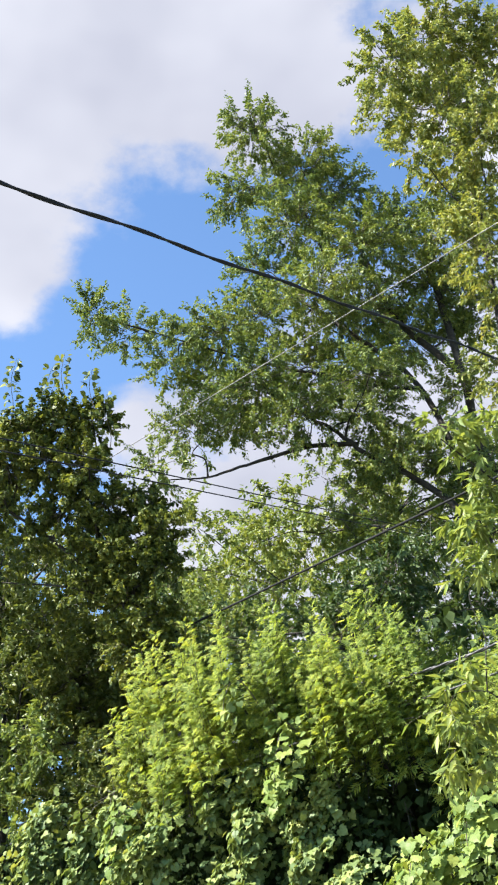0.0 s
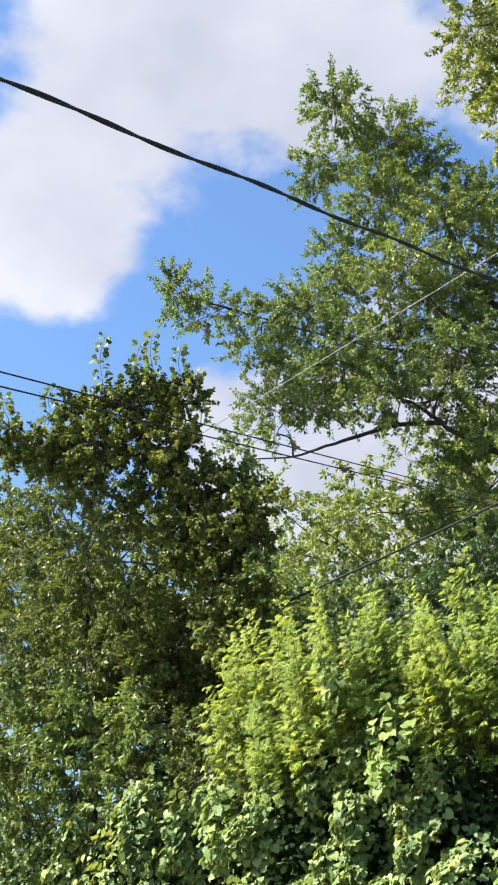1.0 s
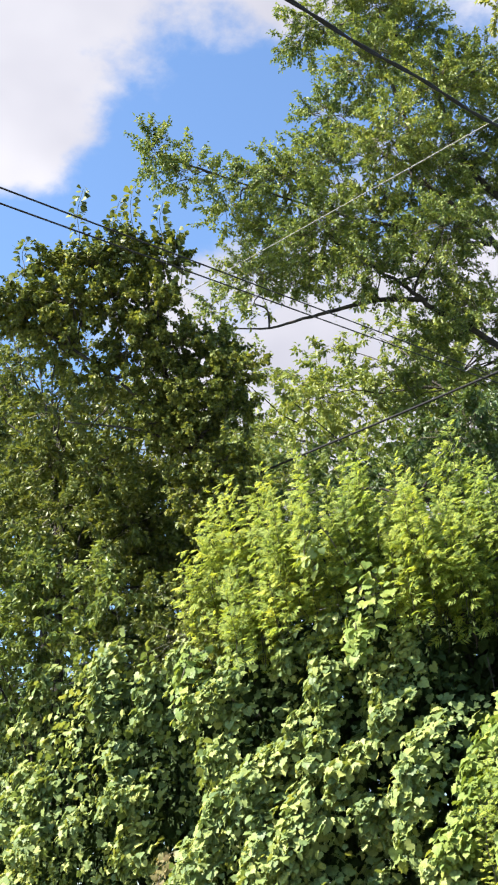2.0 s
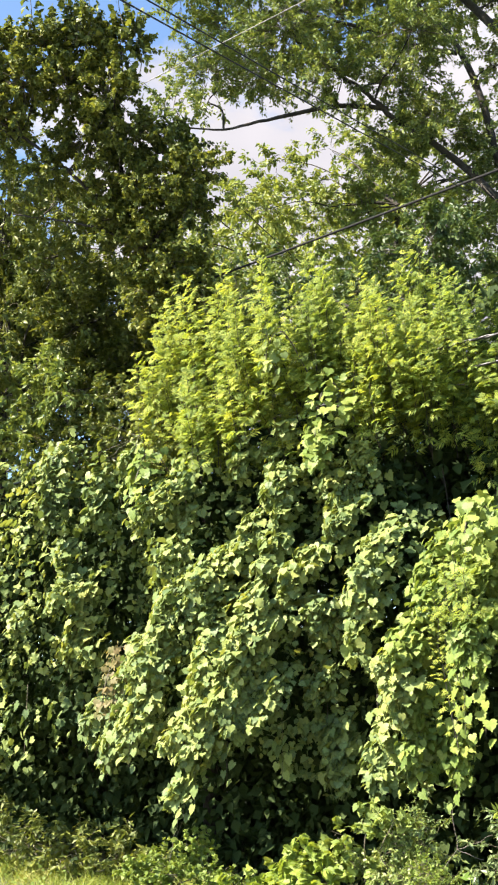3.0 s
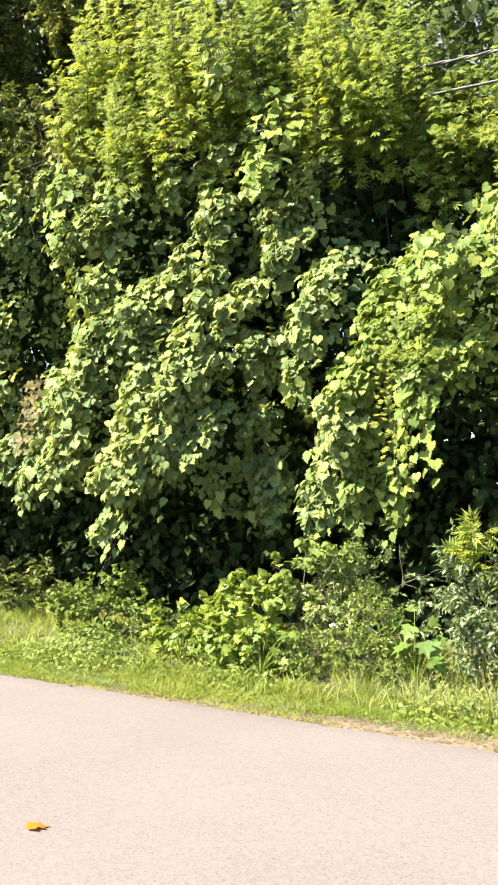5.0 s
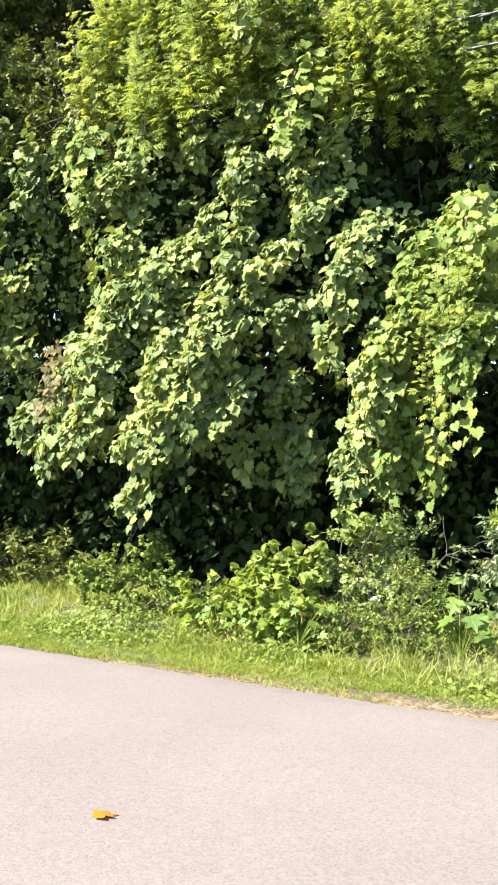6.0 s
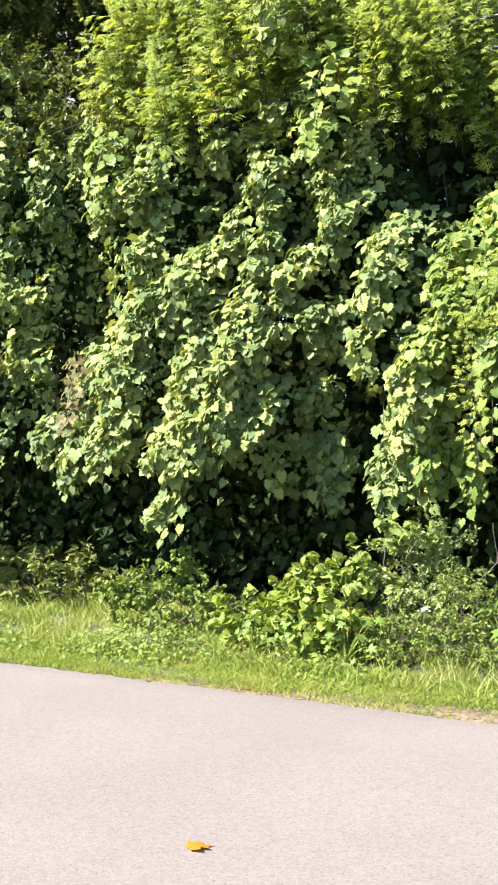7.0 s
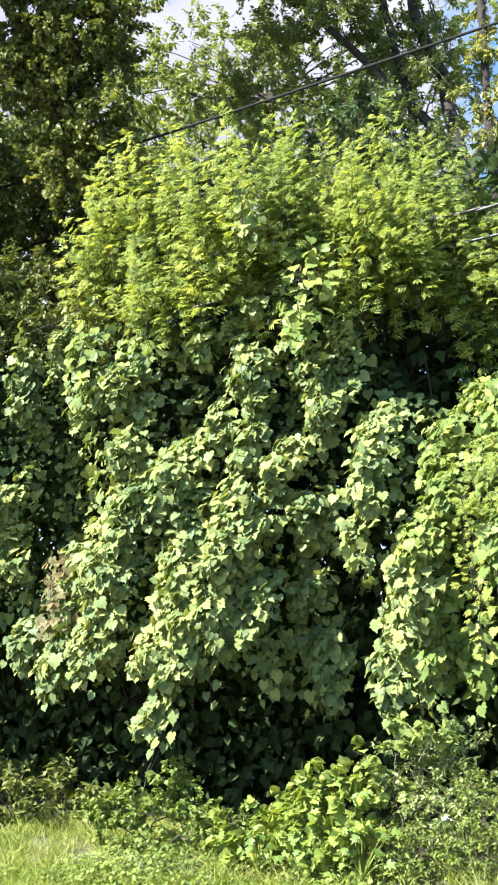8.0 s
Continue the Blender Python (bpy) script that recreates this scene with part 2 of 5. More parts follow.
def road_material():
    """Old chip-sealed asphalt, bleached light, with stones in it and broad stains."""
    m, nodes, links, bsdf, out = material("bleached_asphalt")
    geo = nodes.new("ShaderNodeNewGeometry")
    broad, chips = nodes.new("ShaderNodeTexNoise"), nodes.new("ShaderNodeTexVoronoi")
    broad.inputs["Scale"].default_value, broad.inputs["Detail"].default_value = 0.9, 6
    chips.inputs["Scale"].default_value = 75
    speck = nodes.new("ShaderNodeTexNoise")
    speck.inputs["Scale"].default_value, speck.inputs["Detail"].default_value = 85, 3
    for n in (broad, chips, speck):
        links.new(geo.outputs["Position"], n.inputs["Vector"])
    base = nodes.new("ShaderNodeValToRGB")
    base.color_ramp.elements[0].position, base.color_ramp.elements[0].color = 0.35, (0.168, 0.1475, 0.133, 1)
    base.color_ramp.elements[1].position, base.color_ramp.elements[1].color = 0.65, (0.181, 0.159, 0.144, 1)
    links.new(broad.outputs["Fac"], base.inputs["Fac"])
    stone = nodes.new("ShaderNodeSeparateXYZ")
    links.new(chips.outputs["Color"], stone.inputs["Vector"])
    tone = nodes.new("ShaderNodeMapRange")
    tone.inputs["To Min"].default_value, tone.inputs["To Max"].default_value = 0.86, 1.14
    links.new(stone.outputs["X"], tone.inputs["Value"])
    mul = nodes.new("ShaderNodeMix")
    mul.data_type, mul.blend_type = "RGBA", "MULTIPLY"
    mul.inputs["Factor"].default_value = 0.8
    links.new(base.outputs["Color"], mul.inputs["A"])
    links.new(tone.outputs["Result"], mul.inputs["B"])
    pits = nodes.new("ShaderNodeMapRange")
    pits.inputs["From Min"].default_value, pits.inputs["From Max"].default_value = 0.33, 0.43
    pits.inputs["To Min"].default_value, pits.inputs["To Max"].default_value = 0.60, 1.0
    links.new(speck.outputs["Fac"], pits.inputs["Value"])
    mul2 = nodes.new("ShaderNodeMix")
    mul2.data_type, mul2.blend_type = "RGBA", "MULTIPLY"
    mul2.inputs["Factor"].default_value = 0.8
    links.new(mul.outputs["Result"], mul2.inputs["A"])
    links.new(pits.outputs["Result"], mul2.inputs["B"])
    links.new(mul2.outputs["Result"], bsdf.inputs["Base Color"])
    relief = nodes.new("ShaderNodeBump")
    relief.inputs["Strength"].default_value, relief.inputs["Distance"].default_value = 0.35, 0.006
    links.new(speck.outputs["Fac"], relief.inputs["Height"])
    links.new(relief.outputs["Normal"], bsdf.inputs["Normal"])
    bsdf.inputs["Roughness"].default_value = 0.9
    return m


asphalt = road_material()


# ---- mesh helpers ----
def mesh_object(name, verts, faces, mat, parent=None, label="", uv=None, smooth=False):
    """One mesh object from arrays: verts (k, 3), triangles or quads (m, 3 or 4)."""
    verts, faces = np.asarray(verts, np.float32), np.asarray(faces, np.int32)
    me = bpy.data.meshes.new(name)
    corners = faces.shape[1]
    me.vertices.add(len(verts))
    me.vertices.foreach_set("co", verts.ravel())
    me.loops.add(faces.size)
    me.loops.foreach_set("vertex_index", faces.ravel())
    me.polygons.add(len(faces))
    me.polygons.foreach_set("loop_start", np.arange(0, faces.size, corners, dtype=np.int32))
    if uv is not None:
        layer = me.uv_layers.new(name="uv")
        layer.data.foreach_set("uv", np.asarray(uv, np.float32)[faces.ravel()].ravel())
    me.materials.append(mat)
    me.update(calc_edges=True)
    if smooth:
        me.polygons.foreach_set("use_smooth", np.ones(len(faces), bool))
    ob = new(name, me)
    if parent is not None:
        ob.parent = parent
    if label:
        ob["label"] = label
    return ob


def thing(name, at, label, category, group="", kind=""):
    """An empty at the thing's base that its parts hang on."""
    ob = new(name)
    ob.location = Vector(at)
    ob.empty_display_size = 0.1
    tagged(ob, label, category, group, kind)
    return ob


def hang(ob, parent):
    ob.parent = parent
    ob.matrix_parent_inverse = Matrix.Translation(-parent.location)
    return ob


def blade(points):
    """Leaf outline, one half given from the stalk to the tip, made whole, folded along its rib and drooping."""
    half = np.array(points, float)
    ring = np.vstack([half, half[1:-1][::-1] * (-1, 1)])
    mid = np.array([[0, 0.42]])
    xy = np.vstack([ring, mid])
    z = 0.26 * np.abs(xy[:, 0]) - 0.20 * xy[:, 1] ** 2 - 0.25 * np.abs(xy[:, 0]) ** 2 + 0.03 * np.sin(17 * xy[:, 1])
    k = len(ring)
    faces = [(k, i, (i + 1) % k) for i in range(k)]
    return np.column_stack([xy, z]), np.array(faces)


def flat_leaf(width, fold=0.3):
    v = np.array([(0, 0, 0), (width / 2, 0.42, fold * width / 2), (0, 1, -0.12), (-width / 2, 0.42, fold * width / 2)], float)
    return v, np.array([(0, 1, 2), (0, 2, 3)])


def joined(parts):
    vs, fs, k = [], [], 0
    for v, f in parts:
        vs.append(v)
        fs.append(f + k)
        k += len(v)
    return np.vstack(vs), np.vstack(fs)


def compound(pairs, length, width, spread=62):
    """Pinnate leaf: leaflets in pairs along a stalk, with one at the end."""
    parts = []
    stalk = [(0.012, 0, 0), (-0.012, 0, 0), (-0.008, 1 - length, 0.0), (0.008, 1 - length, 0.0)]
    parts.append((np.array(stalk), np.array([(0, 1, 2), (0, 2, 3)])))
    leaflet = (np.array([(0, 0, 0), (width * .55, .42, .04), (0, 1, -.16), (-width * .55, .42, .04)]) * length, np.array([(0, 1, 2), (0, 2, 3)]))
    spots = [(1 - length, 0)]
    for i in range(pairs):
        y = (1 - length) * (1 - i / (pairs + 0.3))
        spots += [(y, spread), (y, -spread)]
    for y, a in spots:
        c, s = math.cos(radians(a)), math.sin(radians(a))
        v = leaflet[0] @ np.array([(c, -s, 0), (s, c, 0), (0, 0, 1)])
        v = v + (0, y, 0) + np.outer(np.abs(v[:, 0]), (0, 0, -0.18))
        parts.append((v, leaflet[1]))
    return joined(parts)


GRAPE_SHAPE = blade([(0, 0.06), (0.18, -0.13), (0.39, -0.11), (0.59, 0.17), (0.48, 0.31), (0.61, 0.50), (0.41, 0.53), (0.36, 0.70), (0.13, 0.86), (0, 1.02)])
CURLED_SHAPE = (GRAPE_SHAPE[0] + np.column_stack([0 * GRAPE_SHAPE[0][:, 0], 0 * GRAPE_SHAPE[0][:, 0], -0.45 * np.abs(GRAPE_SHAPE[0][:, 0]) - 0.35 * np.clip(GRAPE_SHAPE[0][:, 1] - 0.35, 0, 1) ** 1.5 + 0.12 * np.sin(9 * GRAPE_SHAPE[0][:, 1])]), GRAPE_SHAPE[1])
ROUND_SHAPE = blade([(0, 0.0), (0.36, -0.02), (0.52, 0.35), (0.30, 0.72), (0, 0.98)])
OVAL_SHAPE = flat_leaf(0.46)
BROAD_SHAPE = flat_leaf(0.75)
SLIM_SHAPE = flat_leaf(0.30)
ELDER_SHAPE = compound(3, 0.44, 0.27, 50)
LOBED_SHAPE = blade([(0, 0.0), (0.25, -0.05), (0.56, 0.22), (0.28, 0.36), (0.46, 0.70), (0.16, 0.66), (0, 1.05)])


def unit(v):
    return v / np.maximum(np.linalg.norm(v, axis=-1, keepdims=True), 1e-9)


def bases(normals, tips):
    """Leaf frames: columns are side, tip and face."""
    z = unit(normals)
    y = unit(tips - (tips * z).sum(-1, keepdims=True) * z)
    return np.stack([np.cross(y, z), y, z], axis=-1)


def leaves(name, shape, where, normals, tips, sizes, mat, parent, label="", uv=False):
    """Many leaves of one shape as one mesh."""
    v, f = shape
    k = len(where)
    frames_ = bases(normals, tips) * np.asarray(sizes)[:, None, None]
    verts = np.einsum("kij,vj->kvi", frames_, v) + where[:, None, :]
    faces = f[None] + (np.arange(k) * len(v))[:, None, None]
    ob = mesh_object(name, verts.reshape(-1, 3), faces.reshape(-1, f.shape[1]), mat, uv=np.tile(v[:, :2], (k, 1)) if uv else None)
    hang(ob, parent)
    ob["kind"] = "stuff"
    if label:
        ob["label"] = label
    return ob


def single_leaves(shape, where, normals, tips, sizes, mat, parent):
    """The nearest leaves, each an object of its own on one shared mesh."""
    v, f = shape
    owners = parent if isinstance(parent, list) else [parent] * len(where)
    base = mesh_object("leaf", v, f, mat, uv=v[:, :2])
    for i, (m, p, q) in enumerate(zip(bases(normals, tips), where, sizes)):
        ob = base if i == 0 else base.copy()
        if i:
            scene.collection.objects.link(ob)
        hang(ob, owners[i])
        ob.matrix_basis = Matrix.Translation(Vector(p)) @ Matrix(m.tolist()).to_4x4() @ Matrix.Diagonal((q, q, q, 1))


def tube_arrays(points, radii, sides=7):
    p, r = np.asarray(points, float), np.broadcast_to(np.asarray(radii, float), (len(points),))
    d = unit(np.gradient(p, axis=0))
    ref = np.where(np.abs(d[:, 2:3]) > 0.9, np.array([[1.0, 0, 0]]), UP[None])
    a = unit(np.cross(d, ref))
    b = np.cross(d, a)
    t = np.linspace(0, 2 * np.pi, sides, endpoint=False)
    ring = p[:, None] + r[:, None, None] * (np.cos(t)[None, :, None] * a[:, None] + np.sin(t)[None, :, None] * b[:, None])
    k = len(p)
    i, j = np.meshgrid(np.arange(k - 1), np.arange(sides), indexing="ij")
    q = np.stack([i * sides + j, i * sides + (j + 1) % sides, (i + 1) * sides + (j + 1) % sides, (i + 1) * sides + j], -1).reshape(-1, 4)
    return ring.reshape(-1, 3), q


def bent(a, b, steps=7, sag=0.0, wobble=0.0, curve=None):
    """A crooked line from a to b."""
    t = np.linspace(0, 1, steps)[:, None]
    a, b = np.asarray(a, float), np.asarray(b, float)
    p = a + (b - a) * t
    p[:, 2] -= sag * 4 * (t * (1 - t))[:, 0]
    if curve is not None:
        p += np.asarray(curve) * 4 * t * (1 - t)
    if wobble:
        p[1:-1] += rng.normal(0, wobble, (steps - 2, 3))
    return p


def smooth_line(points, per=4):
    """Catmull-Rom through the points."""
    p = np.asarray(points, float)
    q = np.vstack([2 * p[0] - p[1], p, 2 * p[-1] - p[-2]])
    out = []
    for i in range(len(p) - 1):
        for u in np.linspace(0, 1, per, endpoint=False):
            a, b, c, d = q[i:i + 4]
            out.append(0.5 * (2 * b + (c - a) * u + (2 * a - 5 * b + 4 * c - d) * u * u + (3 * b - a - 3 * c + d) * u ** 3))
    out.append(p[-1])
    return np.array(out)


def stick(name, points, r0, r1, mat, parent, sides=8, label=""):
    """A tapered limb along a line."""
    p = smooth_line(points)
    p[1:-1] += rng.normal(0, r0 * 0.12, (len(p) - 2, 3))
    v, f = tube_arrays(p, np.linspace(r0, r1, len(p)) * (1 + rng.normal(0, 0.04, len(p))), sides)
    ob = mesh_object(name, v, f, mat, smooth=True, label=label)
    return hang(ob, parent)


def sticks(name, lines, r0, r1, mat, parent, sides=4):
    """Many thin twigs as one mesh."""
    ob = mesh_object(name, *joined([tube_arrays(p, np.linspace(r0, r1, len(p)), sides) for p in lines]), mat)
    hang(ob, parent)
    ob["kind"] = "stuff"
    return ob


def spread(k):
    return unit(rng.normal(0, 1, (k, 3)))


def crown_points(clumps, sprays, per, length):
    """Leafy twigs filling round clumps: the twig lines, leaf places, and the way each leaf's twig points."""
    lines, where, outward = [], [], []
    for x, y, z, r in clumps:
        c = np.array((x, y, z))
        k = max(5, int(sprays * r * r))
        d = unit(spread(k) + (0, 0, 0.15))
        root = c + d * rng.uniform(0.0, 0.72, (k, 1)) ** 0.6 * r * (1, 1, 0.85)
        way = unit(0.9 * d + rng.normal(0, 0.45, (k, 3)) + (0, 0, 0.12))
        end = root + way * length * rng.uniform(0.5, 1.15, (k, 1))
        end[:, 2] -= 0.25 * length * rng.uniform(0, 1, k)
        u = rng.uniform(0.1, 1.02, (k, per, 1))
        spot = root[:, None] + (end - root)[:, None] * u
        spot = spot + unit(rng.normal(0, 1, (k, per, 3))) * 0.13 * length * rng.uniform(0.2, 1, (k, per, 1))
        where.append(spot.reshape(-1, 3))
        outward.append(np.repeat(way, per, 0))
        lines += [np.array((c * 0.5 + a * 0.5 + rng.normal(0, 0.03, 3), a, 0.5 * (a + b) + (0, 0, 0.02), b)) for a, b in zip(root, end)]
    return lines, np.vstack(where), np.vstack(outward)


def crown(parent, clumps, shape, size, mat, sprays=60, per=30, length=0.45, droop=0.7, out_w=0.35, up_w=0.75, twig=0.007, name="crown", label="", mess=0.68):
    lines, where, outward = crown_points(clumps, sprays, per, length)
    k = len(where)
    normals = out_w * outward + up_w * UP + rng.normal(0, mess, (k, 3))
    tips = rng.normal(0, 0.6, (k, 3)) - droop * UP + 0.6 * outward
    leaves(name, shape, where, normals, tips, size * rng.uniform(0.6, 1.2, k), mat, parent, label)
    sticks("fine_branching", lines, twig, twig * 0.35, twig_bark, parent, 3)


# ---- ground and road ----
def ground_sheet():
    """One sheet out to the horizon, finer by the road, rising a little under the bank."""
    axis = np.concatenate([-np.geomspace(900, 12, 16), np.linspace(-10, 10, 61), np.geomspace(12, 900, 16)])
    s, n = np.meshgrid(axis, axis, indexing="ij")
    z = -0.02 + 0.16 * np.clip((n - 0.6) / 2.0, 0, 1) * (np.abs(n) < 60) - 0.03 * np.clip((n < 0) * (n > -7.4), 0, 1)
    z = z + rng.normal(0, 0.008, s.shape) * (np.abs(n) < 12) * ((n > 0.2) | (n < -7.6))
    v = place(s, n, z).reshape(-1, 3)
    k = len(axis)
    i, j = np.meshgrid(np.arange(k - 1), np.arange(k - 1), indexing="ij")
    f = np.stack([i * k + j, (i + 1) * k + j, (i + 1) * k + j + 1, i * k + j + 1], -1).reshape(-1, 4)
    ob = mesh_object("ground", v, f, meadow, smooth=True)
    tagged(ob, "dark earth ground with low green growth and litter", "ground", kind="structure")


def road_slab():
    """Road strip with a ragged far edge and a little thickness."""
    s = np.concatenate([np.linspace(-160, -12, 20), np.linspace(-11.9, 8, 500), np.linspace(8.5, 160, 20)])
    rag = 0.012 * np.sin(s * 9.1) + 0.01 * np.sin(s * 23.7 + 1) + rng.normal(0, 0.008, len(s))
    rows = [(-7.2 - rag, -0.06), (-7.2 - rag, 0.0), (-7.0 + 0 * s, 0.001), (-3.6 + 0 * s, 0.012), (-0.25 + 0 * s, 0.001), (rag - 0.03, 0.0), (rag, -0.008), (rag + 0.01, -0.06)]
    v = np.stack([place(s, n, np.full(len(s), z)) for n, z in rows], 1).reshape(-1, 3)
    w = len(rows)
    i, j = np.meshgrid(np.arange(len(s) - 1), np.arange(w - 1), indexing="ij")
    f = np.stack([i * w + j, (i + 1) * w + j, (i + 1) * w + j + 1, i * w + j + 1], -1).reshape(-1, 4)
    ob = mesh_object("road", v, f, asphalt)
    tagged(ob, "sun-bleached pale asphalt road with stone chips", "road", kind="structure")


def dirt_shoulder():
    """Strip of bare tan dirt between road and grass, thin and ragged."""
    s = np.linspace(-1.5, 5.0, 260)
    wide = np.clip(0.27 + 0.14 * s + 0.08 * np.sin(s * 5.3) + 0.05 * np.sin(s * 13.1 + 1), 0.05, 0.62)
    rows = [(0 * s + 0.005, -0.03), (0 * s + 0.006, -0.012), (0.5 * wide, -0.010), (wide, -0.017), (wide + 0.03, -0.035)]
    v = np.stack([place(s, n, np.full(len(s), z) + rng.normal(0, 0.0015, len(s))) for n, z in rows], 1).reshape(-1, 3)
    w = len(rows)
    i, j = np.meshgrid(np.arange(len(s) - 1), np.arange(w - 1), indexing="ij")
    f = np.stack([i * w + j, (i + 1) * w + j, (i + 1) * w + j + 1, i * w + j + 1], -1).reshape(-1, 4)
    ob = mesh_object("shoulder", v, f, soil, smooth=True)
    tagged(ob, "strip of bare tan dirt along the road edge", "shoulder", kind="structure")


ground_sheet()
road_slab()
dirt_shoulder()


# ---- grass verge ----
def grass(name, label, k, s0, s1, n0, n1, h0, h1, mat, lean=0.45, width=0.006, thin=None):
    """Blades of grass, two bent triangles each, as one piece of ground cover."""
    s, n = rng.uniform(s0, s1, k), n0 + (n1 - n0) * rng.uniform(0, 1, k)
    if thin is not None:
        keep = thin(s, n) > rng.uniform(0, 1, k)
        s, n = s[keep], n[keep]
        k = len(s)
    foot = place(s, n, 0.16 * np.clip((n - 0.6) / 2.0, 0, 1) - 0.03)
    tall = rng.uniform(h0, h1, k)[:, None] * rng.uniform(0.6, 1.1, (k, 1))
    side = unit(np.column_stack([rng.normal(0, 1, (k, 2)), np.zeros(k)]))
    bow = np.column_stack([rng.normal(0, lean, (k, 2)), np.ones(k)])
    w = side * width * rng.uniform(0.7, 1.4, (k, 1))
    mid = foot + bow * tall * 0.55
    tip = foot + (bow * (1.7, 1.7, 0.92)) * tall
    v = np.stack([foot - w, foot + w, mid - w * 0.8, mid + w * 0.8, tip], 1).reshape(-1, 3)
    f = np.array([(0, 1, 3), (0, 3, 2), (2, 3, 4)])[None] + (np.arange(k) * 5)[:, None, None]
    ob = mesh_object(name, v, f.reshape(-1, 3), mat)
    tagged(ob, label, "grass", kind="stuff")


def tufted(s, n):
    return np.clip(0.35 + 0.5 * np.sin(s * 5.1 + 3 * n) * np.sin(s * 1.9 - 5 * n) + 0.35 * np.sin(s * 13.0 + 9 * n) + 0.5 * np.clip(n - 1.1, 0, 1), 0.08, 1.0)


def patchy(s, n):
    return 0.75 + 0.3 * np.sin(s * 2.3 + 4 * n) * np.sin(n * 7 + s) - 0.62 * (n < np.clip(0.20 + 0.14 * s + 0.07 * np.sin(s * 6.1) + 0.05 * np.sin(s * 17), 0, 0.55))


grass("mown_grass", "short mown bright green grass along the road edge", 170000, -9, 4.5, -0.025, 1.05, 0.025, 0.075, lawn_blade, 0.6, 0.0028, patchy)
grass("tall_grass", "tall unmown grass and seed stalks before the bushes", 56000, -9, 4.5, 0.6, 2.5, 0.05, 0.20, grass_blade, 0.5, 0.0036, tufted)
grass("seed_stalks", "pale dry grass tufts leaning over the verge", 2600, 0.75, 3.6, 0.6, 1.25, 0.12, 0.32, pale_grass, 0.38, 0.0026, tufted)
grass("verge_grass", "coarse grass carrying on beside the road", 16000, -45, -9, 0.0, 1.8, 0.05, 0.3, grass_blade, 0.5, 0.012)


def verge_weeds():
    """Clover, plantain and other broad leaves low in the grass."""
    k = 15000
    s, n = rng.uniform(-8, 4.2, k), np.clip(rng.normal(0.95, 0.32, k), 0.06, 1.9)
    patch = np.sin(s * 3.7 + 2 * n) + np.sin(s * 1.3 - 3 * n)
    keep = (patch + rng.normal(0, 0.6, k) > 0.2) & (n > 0.35)
    s, n = s[keep], n[keep]
    k = len(s)
    z = rng.uniform(0.01, 0.16, k) * np.clip(1.4 * n - 0.4, 0.2, 1.2) * np.clip(0.6 + 0.5 * patch[keep], 0.4, 1.3)
    root = thing("verge_weeds", place(0, 0.8, 0), "small broad-leaved weeds among the verge grass", "weeds", kind="stuff")
    leaves("foliage", ROUND_SHAPE, place(s, n, z + 0.05 * np.clip(n - 0.6, 0, 1)), UP - 0.3 * INTO + rng.normal(0, 0.4, (k, 3)), rng.normal(0, 1, (k, 3)), rng.uniform(0.014, 0.040, k), weed_leaf_low, root)


verge_weeds()


# ---- grape vines over the bank ----
# broad swellings and hollows of the curtain: s, z, half width, half height, amount
BULGES = [(-2.4, 3.8, 0.6, 0.6, 0.12), (-0.28, 2.6, 0.32, 1.1, 0.42), (-3.35, 2.4, 0.40, 1.3, -0.55), (-4.5, 2.6, 0.5, 1.3, 0.35), (0.65, 2.3, 0.65, 1.0, 0.45), (1.2, 3.2, 0.45, 0.4, 0.35),
          (-0.78, 1.7, 0.25, 0.7, -0.15), (0.15, 3.95, 0.45, 0.35, -0.65), (-1.0, 1.1, 0.25, 0.4, -0.4), (1.1, 1.8, 0.2, 0.5, -0.25), (-5.3, 2.4, 0.5, 1.3, 0.25), (-4.8, 4.2, 0.7, 0.5, 0.30)]
# streams of leaves hanging down the curtain: top s and z, foot s and z, width, how far it stands out
STREAMS = [(-2.19, 4.5, -2.44, 3.74, 0.21, 0.35), (-1.47, 4.5, -1.29, 3.78, 0.16, 0.35), (-0.77, 4.13, -0.81, 3.25, 0.13, 0.35), (-1.53, 3.58, -2.1, 2.79, 0.28, 0.3), (-2.23, 2.92, -2.46, 1.57, 0.30, 0.28),
           (-1.6, 2.89, -1.79, 0.98, 0.27, 0.30), (-1.27, 3.22, -1.36, 1.54, 0.17, 0.25), (-0.89, 1.84, -0.93, 1.11, 0.13, 0.25), (-0.90, 3.08, -0.84, 1.85, 0.10, 0.18), (-0.22, 3.64, -0.2, 2.69, 0.23, 0.4),
           (-0.43, 2.7, -0.36, 2.2, 0.13, 0.3), (0.48, 3.18, 0.06, 2.19, 0.21, 0.45), (0.09, 2.33, -0.2, 1.32, 0.19, 0.4), (0.2, 2.05, 0.19, 1.19, 0.19, 0.4), (1.18, 3.67, 0.94, 3.23, 0.21, 0.4),
           (0.84, 3.14, 0.85, 2.31, 0.31, 0.4)]
